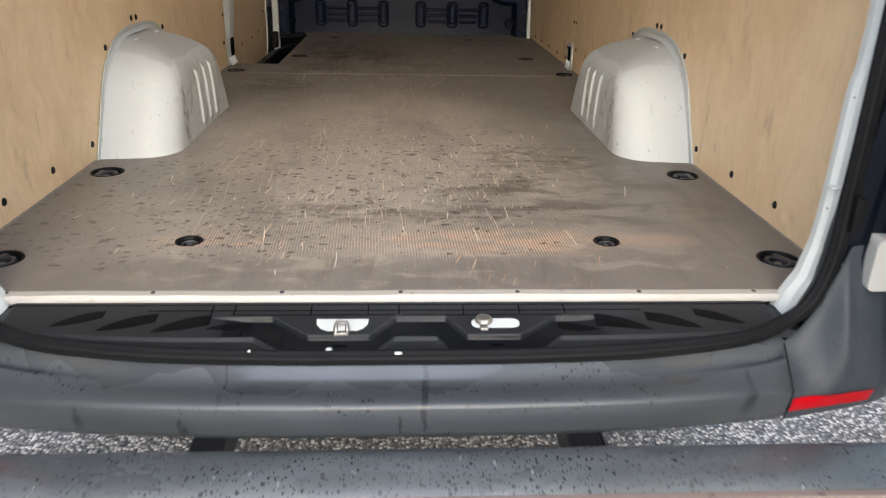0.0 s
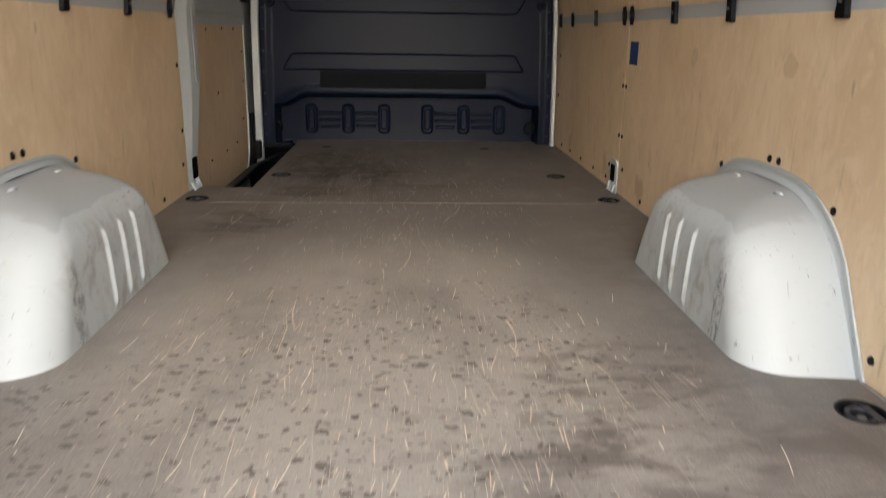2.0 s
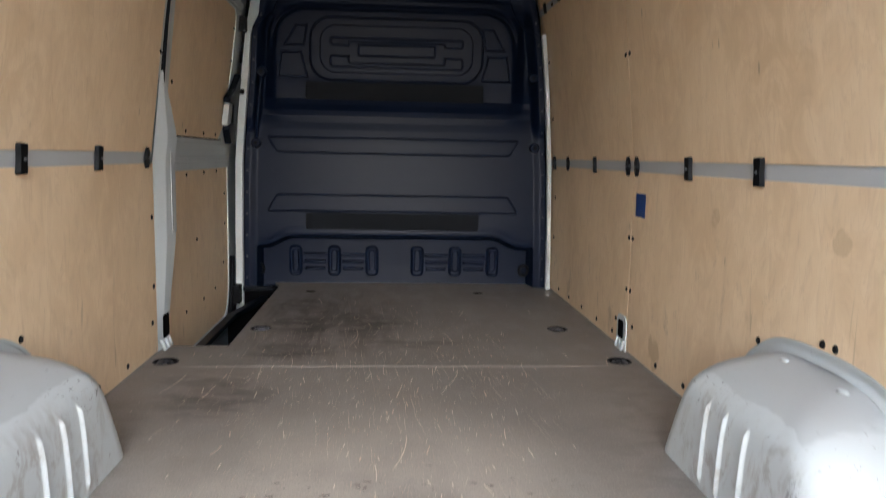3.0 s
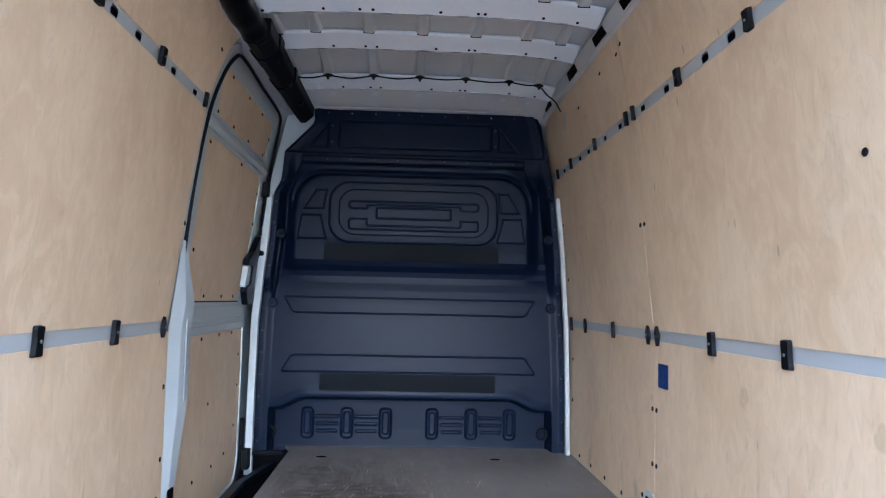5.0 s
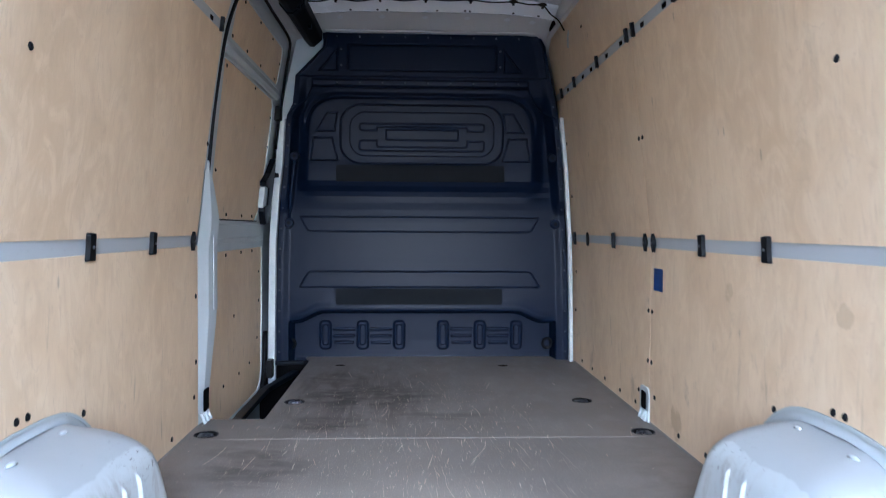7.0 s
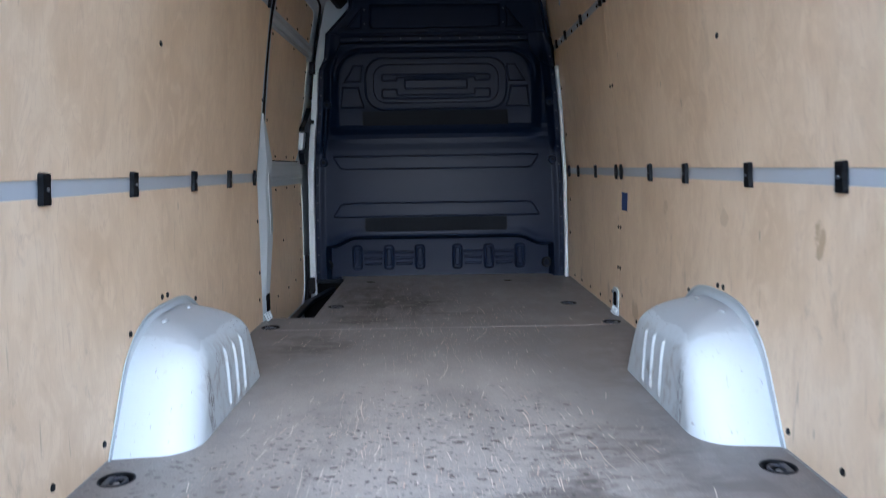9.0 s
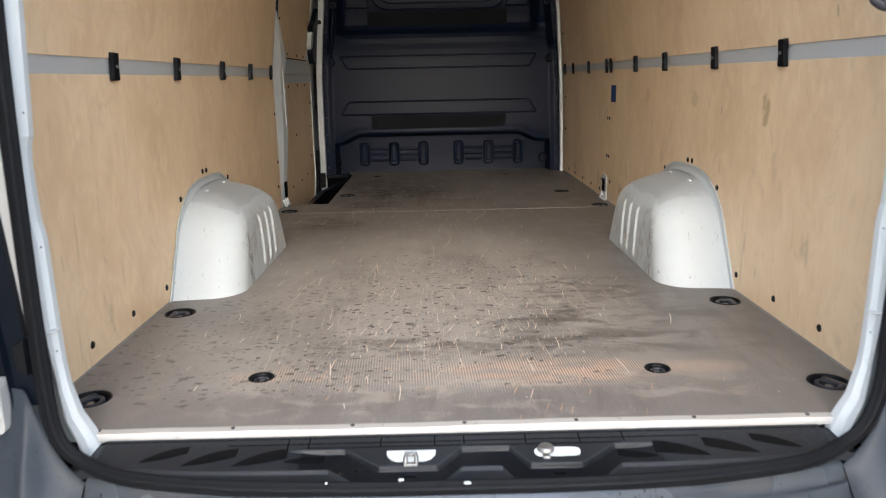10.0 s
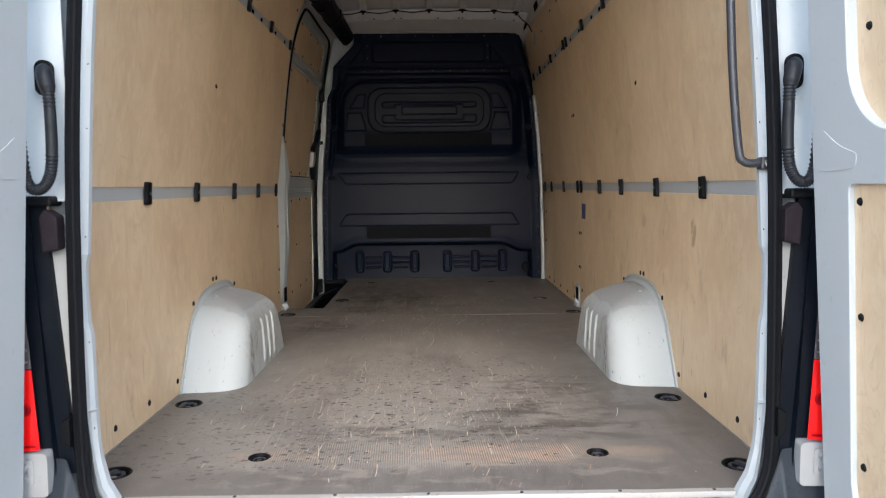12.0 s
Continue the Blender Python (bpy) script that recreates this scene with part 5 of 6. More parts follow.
st = part("sticker", plate(rounded(2.484, 0.527, 2.585, 0.613, 0.003, 2), [], lambda a, b, d: (0.8815 - d, a, b), 0.0006), BLUE)
tagged(st, "small blue notice sticker on the plywood lining", "sticker")
for k, (z, l) in enumerate(((0.598, 0.06), (0.585, 0.07), (0.548, 0.05), (0.54, 0.07))):
    part("print_bar", box(0.8803, 0.8808, 2.50, 2.50 + l, z, z + 0.004), PALE, st)

# ---- rear sill ----
def seal_y(x):
    return -0.187 + 0.107 * min(1.0, abs(x) / 0.74) ** 3.2


# edges of the glossy channel that winds round the two striker trays: x, w
UPPER = ((-0.80, -0.34, -0.225, -0.158, -0.052, -0.005, 0.085, 0.120, 0.215, 0.285, 0.40, 0.80), (-0.034, -0.034, -0.034, -0.102, -0.102, -0.034, -0.034, -0.102, -0.102, -0.034, -0.034, -0.034))
LOWER = ((-0.40, -0.250, -0.165, -0.062, -0.008, 0.068, 0.105, 0.215, 0.285, 0.45), (-0.108, -0.108, -0.19, -0.19, -0.108, -0.108, -0.19, -0.19, -0.108, -0.108))


def eased(v):
    v = min(1.0, max(0.0, v))
    return v * v * (3 - 2 * v)


def sill_at(x, w, lift=0.0):
    """Point of the gently falling tread: w counts back from the floor's edge."""
    y = (w - 0.0436) / 1.29
    return (x, y, -0.00705 + 0.153 * y + lift)


def sill_w(x, v):
    return 0.021 + (seal_y(x) + 0.012 - 0.021) * v


def sill_low(x):
    return float(np.interp(x, *LOWER)) + 0.033 * (max(0.0, abs(x) - 0.30) / 0.40) ** 2.2


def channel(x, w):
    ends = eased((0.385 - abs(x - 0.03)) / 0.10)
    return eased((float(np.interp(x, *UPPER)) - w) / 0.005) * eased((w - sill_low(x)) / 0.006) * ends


def sill_dip(x, w):
    return 0.006 * eased((sill_low(x) - w) / 0.010) + 0.010 * channel(x, w)


def sill_fn(u, v):
    x = 0.742 * u
    w = sill_w(x, v)
    z = -sill_dip(x, w)
    if v > 0.93:
        z -= 0.01 * (v - 0.93) / 0.07
    return sill_at(x, w, z - 0.020 * max(0.0, abs(u) - 0.93) / 0.07)


def sill_bar(x0, x1, w0, w1, low=0.003, high=0.0006):
    bm = bmesh.new()
    vs = [bm.verts.new(sill_at(x, w, h - sill_dip(x, w))) for h in (-low, high) for x, w in ((x0, w0), (x1, w0), (x1, w1), (x0, w1))]
    for f in ((0, 1, 2, 3), (4, 5, 6, 7), (0, 1, 5, 4), (1, 2, 6, 5), (2, 3, 7, 6), (3, 0, 4, 7)):
        bm.faces.new([vs[i] for i in f])
    bmesh.ops.recalc_face_normals(bm, faces=bm.faces)
    return bm


sill = empty("sill_cover", "black moulded plastic sill cover with wet streaks", "sill", kind="structure")
tread = part("tread", surface(lin(-1, 1, 620), lin(0, 1, 130), sill_fn), SILL, sill, smooth=True)
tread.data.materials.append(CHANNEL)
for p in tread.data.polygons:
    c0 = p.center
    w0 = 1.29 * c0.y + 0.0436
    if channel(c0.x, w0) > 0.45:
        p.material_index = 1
# smooth crescents pressed into the tread, outer tip low
for side in (-1, 1):
    for k, (tip, end, wide) in enumerate((((0.349, -0.078), (0.275, -0.044), 0.022), ((0.442, -0.090), (0.345, -0.030), 0.034), ((0.536, -0.084), (0.440, -0.024), 0.030), ((0.618, -0.068), (0.535, -0.012), 0.024))):
        (tx, ty), (ex, ey) = tip, end
        top_arc = [(tx + (ex - tx) * q, ty + (ey - ty) * math.sin(q * math.pi / 2) ** 0.8) for q in lin(0, 1, 12)]
        low_arc = [(tx + (ex - tx) * q, ty + (ey - wide - ty) * q ** 1.2 - 0.004 * math.sin(q * math.pi)) for q in lin(1, 0, 12)[:-1]]
        part("grip_patch", plate([(side * a + 0.012, b) for a, b in top_arc + low_arc], [], lambda a, b, d: sill_at(a, b, d - 0.0006 - sill_dip(a, b)), 0.0014), SWOOSH, sill, "smooth black swoosh")
for x in (-0.336, -0.296, -0.159, -0.056, 0.0, 0.118, 0.221, 0.305):
    part("joint", sill_bar(x - 0.0011, x + 0.0011, -0.028, 0.008), DARK, sill)
for x0, x1, w in ((-0.30, -0.005, -0.029), (0.005, 0.30, -0.031), (-0.70, 0.70, 0.010), (-0.45, 0.45, -0.012)):
    part("joint", sill_bar(x0, x1, w - 0.0010, w + 0.0010), DARK, sill)
for side in (-1, 1):
    for x in (0.576, 0.509):
        part("joint", sill_bar(side * x - 0.0010, side * x + 0.0010, seal_y(x) + 0.025, sill_low(x) - 0.012), DARK, sill)
for cx, kind in ((-0.100, 0), (0.172, 1)):
    if kind == 0:
        oval = [(-0.046, -0.047), (0.046, -0.047), (0.045, -0.066), (0.037, -0.081), (0.026, -0.088), (-0.026, -0.088), (-0.037, -0.081), (-0.045, -0.066)]
    else:
        oval = [(a, b) for a, b in rounded(-0.042, -0.080, 0.044, -0.047, 0.014)]
    part("striker_window", plate([(cx + a, b) for a, b in oval], [], lambda a, b, d: sill_at(a, b, d - 0.0010), 0.0022), WHITE, sill, "white painted metal showing in an oval slot")
    low = Vector(sill_at(cx, -0.085, -0.003))
    if kind == 0:
        loop = [low + Vector(p) for p in ((-0.010, -0.010, 0.0), (-0.010, 0.0, 0.010), (-0.009, 0.008, 0.013), (0.009, 0.008, 0.013), (0.010, 0.0, 0.010), (0.010, -0.010, 0.0))]
        part("striker", sweep([tuple(p) for p in loop], circle(0.0040, 8)), STEEL, sill, "zinc striker loop", smooth=True)
        part("striker_plate", box(cx - 0.013, cx + 0.013, low.y - 0.014, low.y - 0.004, low.z - 0.004, low.z + 0.004), STEEL, sill, bevel=0.002)
    else:
        part("striker", disc(0.017, 0.009, 16, Matrix.Translation((cx - 0.020, low.y + 0.020, low.z + 0.008)), r2=0.014), STEEL, sill, "zinc striker cap", bevel=0.003)
        part("striker_plate", box(cx - 0.028, cx - 0.014, low.y - 0.004, low.y + 0.010, low.z - 0.002, low.z + 0.007), STEEL, sill, bevel=0.002)
    part("drain_slot", sill_bar(cx - 0.012, cx + 0.010, -0.128, -0.122), DARK, sill)
def strip_fn(u, v):
    x = -0.742 + 1.484 * u
    w = 0.0012 * math.sin(x * 9) + 0.0008 * math.sin(x * 31 + 1) + 0.001 * math.sin(x * 4)
    prof = ((0.008, 0.0005), (0.0075, 0.0026), (-0.0125 + w, 0.0026), (-0.0135 + w, 0.0010), (-0.0138, -0.0005), (-0.0158, -0.0026), (-0.0165, -0.0060), (-0.0155, -0.012))
    return (x, prof[int(round(v))][0] + (w if v < 2 else 0), prof[int(round(v))][1])


strip = part("edge_strip", surface(lin(0, 1, 120), range(4), strip_fn), EDGE)
tagged(strip, "worn beige edge strip over a white steel rim at the rear of the floor", "trim", kind="structure")
part("rim", surface(lin(0, 1, 120), range(3, 8), strip_fn), RIM, strip, "white painted steel rim", smooth=True)
for x in (-0.715, -0.452, -0.217, 0.003, 0.223, 0.456, 0.68):
    part("screw", disc(0.0045, 0.0015, 8, Matrix.Translation((x, -0.001, 0.0027))), DARKSTEEL, strip)

# ---- rear opening: jambs, seal, corner trims ----
JAMB = ((0.0, 0.722), (0.03, 0.738), (0.06, 0.750), (0.11, 0.761), (0.244, 0.764), (0.39, 0.7645), (0.41, 0.767), (0.44, 0.774), (0.55, 0.773), (0.58, 0.763), (0.67, 0.7575), (0.825, 0.7475), (1.01, 0.7345), (1.5, 0.69), (1.80, 0.65))
OPEN_X = 0.006
for side in (1, -1):
    j = empty("door_jamb", "white painted rear door jamb", "jamb", "rear door jambs", "structure")
    zs = lin(-0.02, 1.80, 90)
    jx = lambda z: float(np.interp(z, [p[0] for p in JAMB], [p[1] for p in JAMB]))
    ox = lambda z: float(np.interp(z, (-0.03, -0.02, 0.012, 0.05, 0.11, 0.2, 0.5), (0.712, 0.715, 0.727, 0.748, 0.762, 0.770, 0.776))) - 0.026 * max(0.0, z - 0.5) - 0.05 * max(0.0, z - 1.2)

    def jfn(u, v, side=side):
        z = -0.03 + 1.91 * v
        a, b = jx(z), ox(z)
        a = min(a, b - 0.004)
        pts = ((0.872, 0.035), (a + 0.012, 0.012), (a, -0.002), (a, -0.018), (a + 0.006, -0.030), (b, -0.045), (b + 0.01, -0.03))
        i = int(round(u))
        return (side * pts[i][0] + OPEN_X, pts[i][1] - (0.0, 0.0, 0.0, 0.006, 0.016, 0.026, 0.034)[i] * max(0.0, 1 - (z + 0.02) / 0.14), z)

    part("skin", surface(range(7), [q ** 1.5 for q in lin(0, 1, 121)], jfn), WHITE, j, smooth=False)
    part("joint", box(side * 0.756 + OPEN_X, side * 0.775 + OPEN_X, -0.042, -0.022, 0.2225, 0.2240), RAIL, j)
    for z in (0.18, 0.38, 0.62, 0.86, 1.0):
        part("plug", disc(0.0022, 0.002, 8, Matrix.Translation((side * (jx(z) + 0.004) + OPEN_X, -0.0235, z)) @ pose(0, 0, 0, 90)), DARKSTEEL, j)
header = part("rear_header", sweep([(-0.86, 0.0, 1.905), (0.86, 0.0, 1.905)], [(-0.06, -0.07), (0.10, -0.07), (0.10, 0.12), (-0.06, 0.12)]), WHITE, bevel=0.01)
tagged(header, "white painted header over the rear opening", "header", kind="structure")
half = [(0.0, seal_y(0), -0.026), (0.2, seal_y(0.2), -0.026), (0.4, seal_y(0.4), -0.026), (0.55, seal_y(0.55), -0.026), (0.64, seal_y(0.64), -0.024), (0.700, -0.092, -0.014), (0.740, -0.082, 0.012), (0.763, -0.073, 0.052), (0.774, -0.066, 0.11), (0.777, -0.062, 0.2), (0.776, -0.06, 0.4), (0.770, -0.058, 0.7), (0.754, -0.056, 1.0), (0.722, -0.05, 1.4), (0.69, -0.04, 1.78)]
line = [(OPEN_X * min(1, max(0, z) / 0.1) + s * x, y, z) for s, row in ((-1, half[:0:-1]), (1, half)) for x, y, z in row]
seal = empty("door_seal", "black rubber door seal around the rear opening", "seal", kind="structure")
sp = smooth_path(line, 8)
ribbed = [((0.0130 + 0.0014 * math.cos(5 * q)) * math.cos(q), (0.0130 + 0.0014 * math.cos(5 * q)) * math.sin(q)) for q in lin(0, 2 * math.pi, 31)[:-1]]
part("bulb", sweep(sp, ribbed, up=(0, 1, 0)), RUBBER, seal, smooth=True)
for x, dy, r in ((-0.114, 0.004, 0.006), (-0.243, -0.004, 0.003), (0.0, -0.010, 0.007)):
    part("paint_chip", disc(r, 0.002, 9, Matrix.Translation((x, seal_y(x) + dy, -0.0125)) @ Matrix.Diagonal((1.0, 0.6, 1.0, 1.0)), r2=r * 0.7), WHITE, seal, "white paint chip")
lip = [(x + (0.0095 if x > 0 else -0.0095) * min(1, abs(x) / 0.7), y - 0.004, z - 0.016 * max(0, 1 - abs(x) / 0.74)) for x, y, z in sp]
part("lip", sweep(lip, circle(0.0065, 8), up=(0, 1, 0)), RUBBER, seal, smooth=True)

for side in (1, -1):
    c = empty("corner_trim", "black plastic trim beside the rear opening", "trim", "rear corner trims", "structure")
    colm = [(0.796, -0.050), (0.796, -0.064), (0.828, -0.070), (0.834, -0.082), (0.841, -0.070), (0.872, -0.078), (0.90, -0.060), (0.90, -0.03)]

    def cfn(u, v, side=side):
        a, b = colm[int(round(u))]
        z = 0.09 + 0.62 * v
        return (side * (a + 0.004 + 0.070 * (z - 0.30) - 0.02 * max(0, v - 0.1) * (0 if u < 3 else 1)), b, z)

    part("column", surface(range(8), lin(0, 1, 30), cfn), BLACK_G, c)
    part("cap", box(side * 0.80, side * 0.89, -0.085, -0.03, 0.69, 0.712), BLACK, c, bevel=0.006)
    part("white_strip", box(side * 0.786, side * 0.845, -0.049, -0.040, 0.20, 0.60), BRACKET, c, "white body edge in the gap", bevel=0.003)
    part("hinge_plate", plate([(0.787, 0.597), (0.822, 0.588), (0.826, 0.668), (0.812, 0.684), (0.787, 0.668)], [], lambda a, b, d, side=side: (side * a, -0.090 + d, b), 0.035), BROWN, c, "brown primed hinge plate", bevel=0.004)
    part("hinge_stop", plate([(0.786, 0.155), (0.803, 0.165), (0.806, 0.215), (0.786, 0.225)], [], lambda a, b, d, side=side: (side * a, -0.086 + d, b), 0.03), BLACK, c, bevel=0.004)
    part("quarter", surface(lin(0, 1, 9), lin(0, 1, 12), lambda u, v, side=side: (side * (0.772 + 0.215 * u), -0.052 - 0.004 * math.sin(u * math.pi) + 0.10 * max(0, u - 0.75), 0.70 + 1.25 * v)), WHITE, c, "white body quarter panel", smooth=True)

    # tail lamp with a body-coloured bracket under it
    t = empty("tail_lamp", "red tail lamp on the white rear corner", "tail lamp", "tail lamps")

    def lamp_fn(u, v, z0, z1, side=side):
        z = z0 + (z1 - z0) * v
        w0 = 0.8475 + 0.020 * (z - 0.135) / 0.40
        return (side * (w0 + 0.115 * u), -0.088 - 0.018 * math.sin(math.pi * min(1, u + 0.1)) + 0.12 * max(0, u - 0.5) ** 1.5, z)

    part("lens", surface(lin(0, 1, 14), lin(0, 1, 10), lambda u, v: lamp_fn(u, v, 0.155, 0.335)), RED, t, "red lens", smooth=True)
    part("lens", surface(lin(0, 1, 14), lin(0, 1, 10), lambda u, v: lamp_fn(u, v, 0.337, 0.50)), CLEAR, t, "clear lens", smooth=True)
    part("reflector_bowl", disc(0.014, 0.004, 20, Matrix.Translation((side * 0.872, -0.103, 0.248)) @ pose(0, 0, 0, 90), r2=0.011), REFLEX, t, "dark red round reflector")
    for k in range(5):
        zz = 0.352 + 0.026 * k
        part("chrome_rib", box(side * (0.858 + 0.001 * k), side * 0.930, -0.1065, -0.1045, zz, zz + 0.005), STEEL, t, "chrome rib behind the clear lens")
    part("lens_band", box(side * 0.850, side * 0.925, -0.1085, -0.1065, 0.166, 0.170), REFLEX, t)
    part("housing", box(side * 0.868, side * 0.985, -0.085, -0.01, 0.152, 0.51), BLACK, t, bevel=0.006)
    part("bracket", plate(rounded(0.829, 0.052, 0.96, 0.151, 0.012), [], lambda a, b, d, side=side: (side * a, -0.105 + d, b), 0.06), BRACKET, t, "white bracket under the lamp", bevel=0.006)
    for zz in (0.094, 0.122):
        part("bracket_stud", disc(0.008, 0.006, 12, Matrix.Translation((side * 0.874, -0.109, zz)) @ pose(0, 0, 0, 90), r2=0.006), BRACKET, t, smooth=False)
    part("bracket_boss", plate(rounded(0.858, 0.078, 0.90, 0.138, 0.010), [], lambda a, b, d, side=side: (side * a, -0.109 + d, b), 0.01), BRACKET, t, bevel=0.003)

    # corrugated cable conduit from body to door
    k = empty("door_conduit", "black corrugated cable conduit looping to the rear door", "conduit", "door conduits")
    hp = smooth_path([(side * 0.803, -0.078, 0.985), (side * 0.793, -0.094, 0.963), (side * 0.785, -0.098, 0.93), (side * 0.7825, -0.100, 0.88), (side * 0.7825, -0.101, 0.81), (side * 0.786, -0.104, 0.762), (side * 0.798, -0.110, 0.733), (side * 0.816, -0.116, 0.726), (side * 0.829, -0.122, 0.748), (side * 0.833, -0.128, 0.81), (side * 0.833, -0.132, 0.875)], 22)

    def rib(s):
        corr = 0.0016 * math.sin(s * 2 * math.pi * 62)
        smooth_run = s < 0.20 or 0.27 < s < 0.42
        r = float(np.interp(s, (0, 0.05, 0.17, 0.21), (0.012, 0.0175, 0.0165, 0.0118)))
        return circle(r + (0 if smooth_run else corr), 12)

    part("tube", sweep(hp, rib, up=(0, 1, 0)), CONDUIT, k, smooth=True)
    part("grommet", plate(rounded(0.782, 0.925, 0.820, 1.00, 0.018), [], lambda a, b, d, side=side: (side * a, -0.073 - d, b), 0.012), BLACK, k, bevel=0.004)

# ---- grab handle ----
g = empty("grab_handle", "dark grey steel grab handle on the rear jamb", "handle")
gp = [(0.768, -0.030, 0.774), (0.738, -0.034, 0.768), (0.716, -0.034, 0.773), (0.705, -0.032, 0.80), (0.692, -0.026, 0.95), (0.684, -0.024, 1.10), (0.680, -0.024, 1.22), (0.688, -0.026, 1.25), (0.715, -0.03, 1.262), (0.75, -0.03, 1.262)]
part("rod", sweep(smooth_path(gp, 6), circle(0.0095, 12), up=(0, 1, 0)), DARKSTEEL, g, smooth=True)
for z in (0.768, 1.262):
    b = part("foot_plate", box(0.752, 0.778, -0.046, -0.016, z - 0.014, z + 0.014), DARKSTEEL, g, bevel=0.004)
    part("bolt", disc(0.008, 0.006, 10, Matrix.Translation((0.764, -0.046, z)) @ pose(0, 0, 0, 90)), STEEL, b)

# ---- rear doors, swung open ----
def rear_door(side):
    d = empty("door_2" if side > 0 else "door_3", "open white rear door lined with plywood", "door", "rear doors", "structure")
    T = pose(side * 0.846, -0.138, 0, 0, 0, side * 1.0)
    shear = Matrix(((1, 0, -side * 0.068, side * 0.068 * 0.35), (0, 1, 0, 0), (0, 0, 1, 0), (0, 0, 0, 1)))
    T = T @ shear
    pl_ = lambda a, b, dd: T @ Vector((side * dd, -a, b))
    lowh = [(a + 0.022 * max(0.0, (b - 0.3) / 0.42) if a < 0.3 else a, b) for a, b in rounded(0.105, 0.015, 0.68, 0.720, (0.10, 0.03, 0.03, 0.012))]
    uph = rounded(0.133, 0.815, 0.68, 1.62, (0.14, 0.05, 0.05, 0.05), 10)
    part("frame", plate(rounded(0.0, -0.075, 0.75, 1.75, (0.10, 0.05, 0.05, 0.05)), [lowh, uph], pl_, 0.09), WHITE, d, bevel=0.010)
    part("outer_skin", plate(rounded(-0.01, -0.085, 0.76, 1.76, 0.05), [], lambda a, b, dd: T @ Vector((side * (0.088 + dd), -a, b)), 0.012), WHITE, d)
    pocket = rounded(0.235, 0.46, 0.42, 0.685, 0.035)
    part("panel", plate(lowh, [pocket], lambda a, b, dd: T @ Vector((side * (0.012 + dd), -a, b)), 0.01), PLY_D, d, bevel=0.001)
    part("panel", plate(uph, [], lambda a, b, dd: T @ Vector((side * (0.022 + dd), -a, b)), 0.01), PLY_D, d, bevel=0.001)
    part("pull_pocket", plate(rounded(0.23, 0.455, 0.425, 0.69, 0.037), [rounded(0.243, 0.468, 0.412, 0.677, 0.03)], lambda a, b, dd: T @ Vector((side * (0.008 + dd), -a, b)), 0.03), BLACK, d, "black pull pocket", bevel=0.002)
    part("pocket_back", plate(rounded(0.24, 0.465, 0.415, 0.68, 0.03), [], lambda a, b, dd: T @ Vector((side * (0.034 + dd), -a, b)), 0.004), BLACK_G, d)
    rim = smooth_path([(0.036, 0, 0.748), (0.034, 0, 0.80), (0.040, 0, 0.824), (0.050, 0, 0.827), (0.072, 0, 0.812), (0.10, 0, 0.797), (0.130, 0, 0.786), (0.154, 0, 0.779), (0.154, 0, 0.762), (0.142, 0, 0.752), (0.09, 0, 0.747), (0.036, 0, 0.747)], 5)
    part("gusset", plate([(p.x, p.z) for p in rim[:-1]], [], lambda a, b, dd: T @ Vector((side * (0.003 - dd), -a, b)), 0.0044), WHITE, d, "pressed gusset", bevel=0.0013)
    for a, b, off in ((0.172, 1.01, 0.022), (0.172, 1.32, 0.022), (0.144, 0.687, 0.012), (0.137, 0.462, 0.012), (0.131, 0.158, 0.012), (0.20, 0.035, 0.012), (0.4, 0.03, 0.012)):
        part("screw", disc(0.0085, 0.0035, 10, T @ Matrix.Translation((side * off, -a, b)) @ pose(0, 0, 0, 0, -side * 90, 0), r2=0.0065), BLACK, d)
    return d


rear_door(1)
rear_door(-1)

# ---- bumper ----
bumper = empty("bumper", "wet dark grey plastic rear bumper with a step tread", "bumper")


def mid_fn(u, v):
    x = 0.70 * u
    a = abs(u)
    y0, z0 = seal_y(x) - 0.008, -0.031 - 0.017 * a ** 3
    yc, zc = -0.283 + 0.120 * a ** 3.2, -0.055 - 0.060 * a ** 4
    yb, zb = -0.257 + 0.104 * a ** 3.2, -0.140 - 0.047 * a ** 4
    w = yc - y0
    pts = ((y0 + 0.012, z0 + 0.004), (y0, z0 - 0.002), (y0 + 0.08 * w, z0 * 0.68 + zc * 0.32), (y0 + 0.17 * w, z0 * 0.38 + zc * 0.62 - 0.001 * (1 - a)), (y0 + 0.26 * w, (z0 * 0.14 + zc * 0.86) * (1 - a ** 3) + (z0 * 0.66 + zc * 0.34) * a ** 3), (y0 + 0.36 * w, (zc - 0.0005) * (1 - a ** 3) + (z0 * 0.62 + zc * 0.38) * a ** 3), (y0 + 0.55 * w, (zc + 0.001) * (1 - a ** 3) + (z0 * 0.34 + zc * 0.66) * a ** 3), (y0 + 0.80 * w, (zc + 0.001) * (1 - a ** 3) + (z0 * 0.12 + zc * 0.88) * a ** 3), (yc + 0.008, zc), (yc + 0.002, zc - 0.003), (yc, zc - 0.009), (yc * 0.5 + yb * 0.5 - 0.001, zc * 0.5 + zb * 0.5), (yb - 0.001, zb + 0.014), (yb + 0.008, zb), (yb + 0.06, zb - 0.002))
    return (x, *pts[int(round(v))])


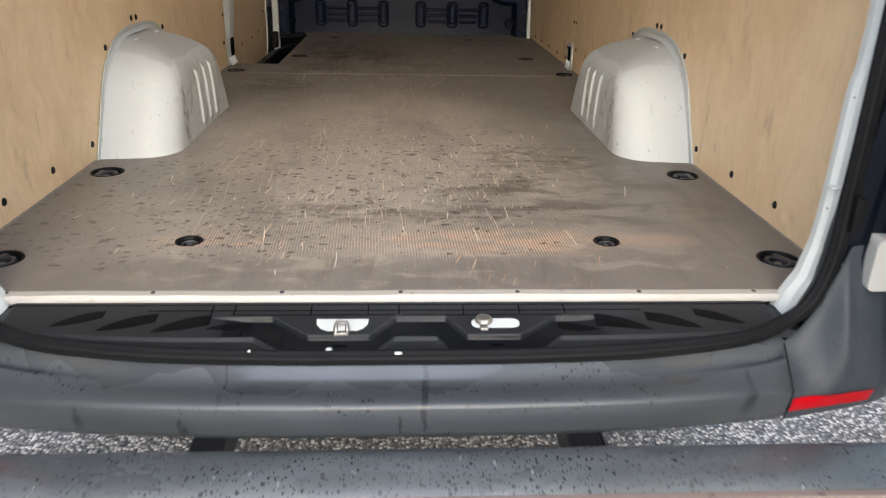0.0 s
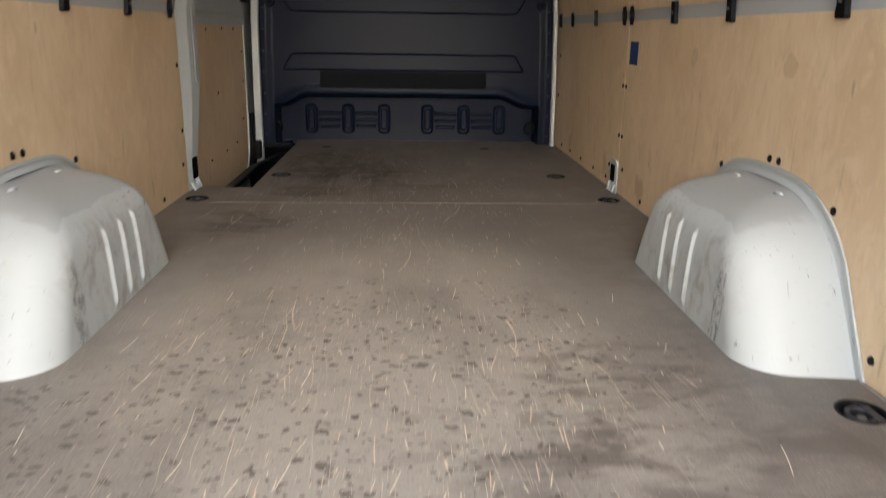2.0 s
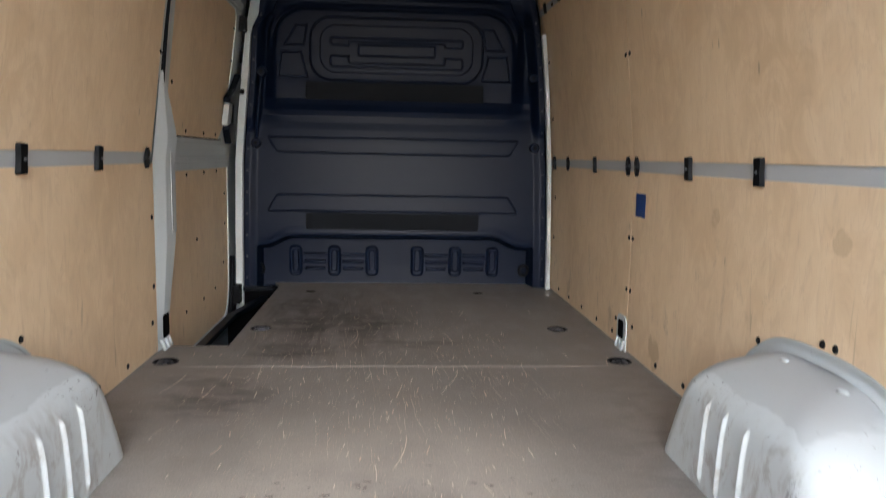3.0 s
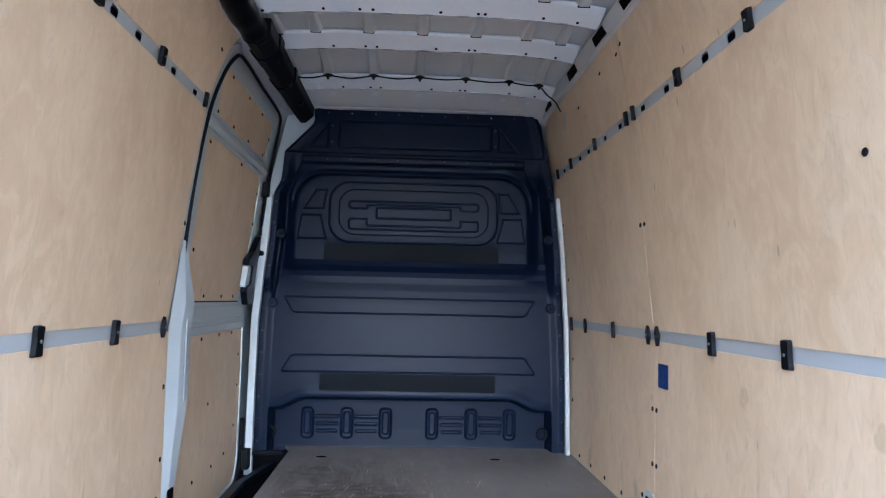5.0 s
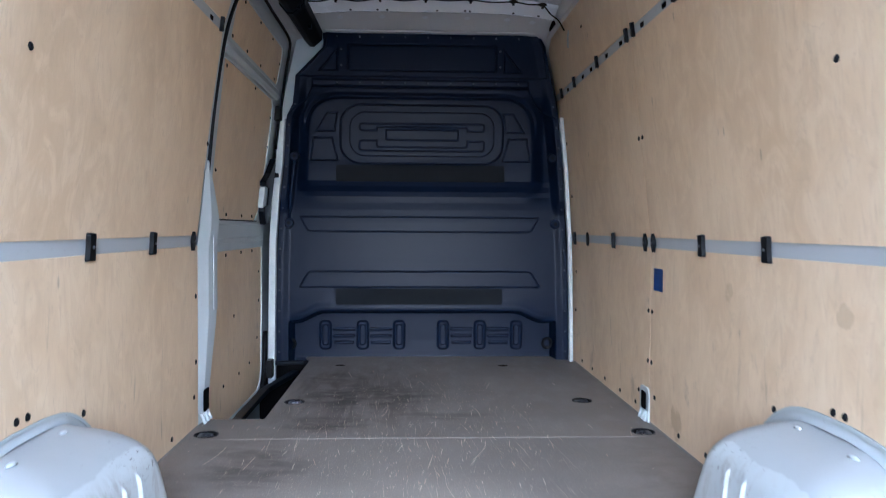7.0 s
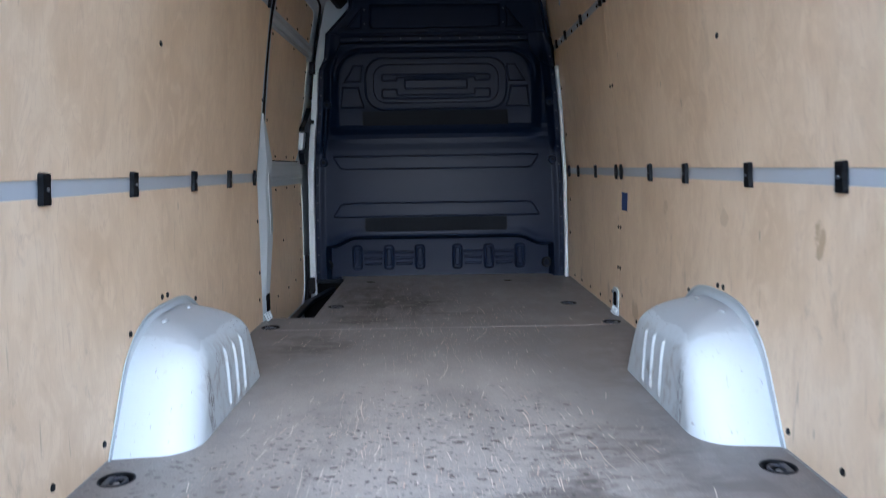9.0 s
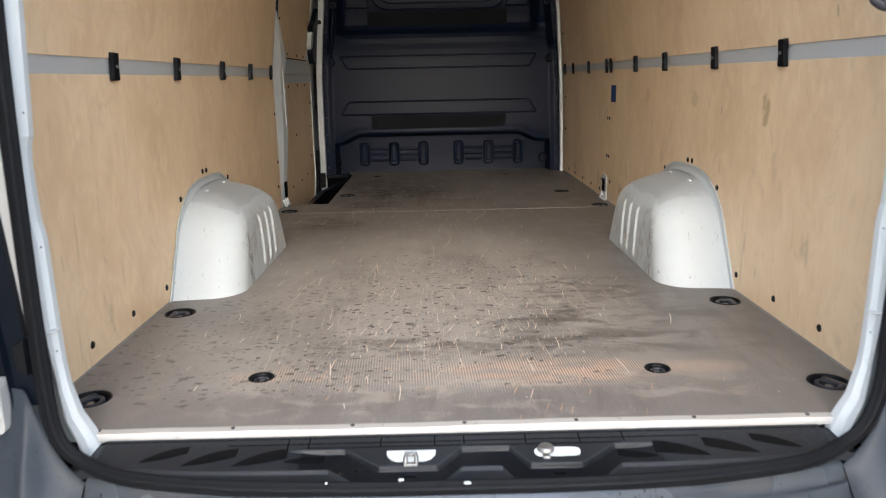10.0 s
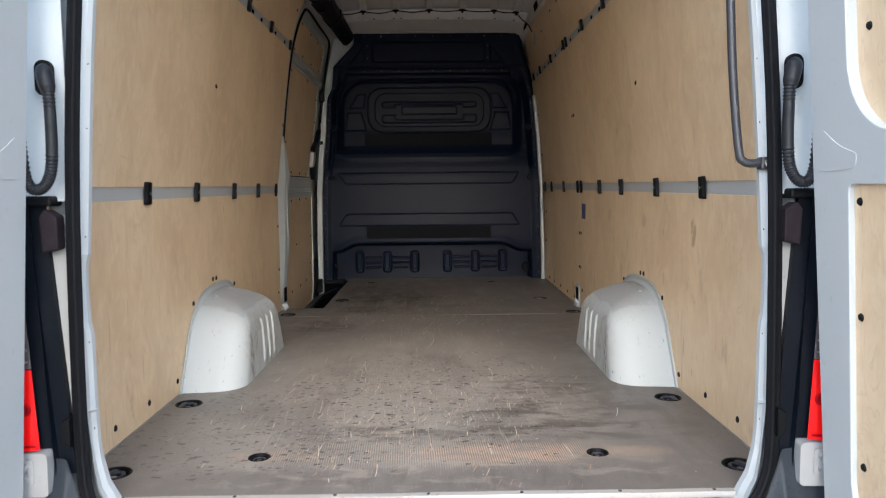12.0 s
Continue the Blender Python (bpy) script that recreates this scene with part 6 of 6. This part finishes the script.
part("tread", surface(lin(-1, 1, 81), range(15), mid_fn), BUMPER, bumper, smooth=True)
for side in (1, -1):
    top_z = smooth_table((0.70, 0.735, 0.765, 0.785, 0.797, 0.82, 0.99), (-0.055, -0.022, 0.028, 0.085, 0.120, 0.130, 0.130))

    def corner_fn(u, v, side=side):
        # u runs outwards round the corner of the van, v down from the seal
        x = 0.7012 + 0.2888 * u
        zt = top_z(x)
        zb = -0.187 + 0.02 * u
        z = zt + (zb - zt) * v
        drop = float(np.interp(x, (0.70, 0.76, 0.82), (0.085, 0.17, 0.25)))
        q = min(1.0, (zt - z) / drop)
        y = -0.098 + 0.030 * min(1, u / 0.6) - 0.068 * q * q * (3 - 2 * q) + 0.018 * max(0.0, (-0.13 - z) / 0.06)
        return (side * x, y + 3.4 * max(0.0, x - 0.845) ** 2, z)

    part("corner", surface(lin(0, 1, 60), lin(0, 1, 40), corner_fn), CORNER, bumper, smooth=True)
    part("corner_joint", sweep([(side * 0.7015, -0.102, -0.052), (side * 0.7015, -0.150, -0.098), (side * 0.7015, -0.166, -0.116), (side * 0.7015, -0.153, -0.186)], circle(0.0013, 6), up=(1, 0, 0)), DARK, bumper)

    def refl_fn(u, v, f=corner_fn):
        x = 0.706 + 0.165 * u
        zt, zb = top_z(x), -0.187 + 0.02 * (x - 0.703) / 0.287
        z = -0.163 + 0.005 * u + (0.032 - 0.004 * u) * v
        p = Vector(f((x - 0.703) / 0.287, (zt - z) / (zt - zb)))
        return p + Vector((0, -0.003, 0))

    part("backing", box(side * 0.60, side * 0.79, -0.090, 0.0, -0.165, -0.062), DARK, bumper)
    part("reflector", surface(lin(0, 1, 24), lin(0, 1, 6), refl_fn), REFLEX, bumper, "red rear reflector", smooth=True)

# ---- step bar under the bumper ----
step = empty("rear_step", "weathered dark steel rear step bar with a rusty lip", "step bar")
part("bar", sweep([(-1.0, -0.287, -0.2135), (1.0, -0.287, -0.2135)], [(0.070 * (abs(math.cos(q)) ** 0.6) * (1 if math.cos(q) > 0 else -1), -0.002 + 0.0485 * math.sin(q) ** 0.7) for q in lin(0, math.pi, 19)] + [(-0.070, -0.035), (0.070, -0.035)]), plastic("coated_step", (0.086, 0.097, 0.107), 0.46, 240.0, 0.9, 0.2, 0.5, True, 0.5), step, smooth=True)
part("lip", sweep([(-0.95, -0.3535, -0.1905), (0.95, -0.3535, -0.1905)], rounded(-0.009, -0.010, 0.009, 0.012, 0.003, 2)), RUST, step, "rusty front lip")
for x in (-0.33, 0.33):
    part("bracket", box(x - 0.03, x + 0.03, -0.25, 0.25, -0.26, -0.20), DARKSTEEL, step, bevel=0.004)
    part("hanger", box(x - 0.025, x + 0.025, 0.02, 0.2, -0.21, -0.08), DARKSTEEL, step)
part("tow_tube", sweep([(0.38, 0.2, -0.30), (0.40, -0.22, -0.30)], circle(0.018, 10)), DARKSTEEL, step)
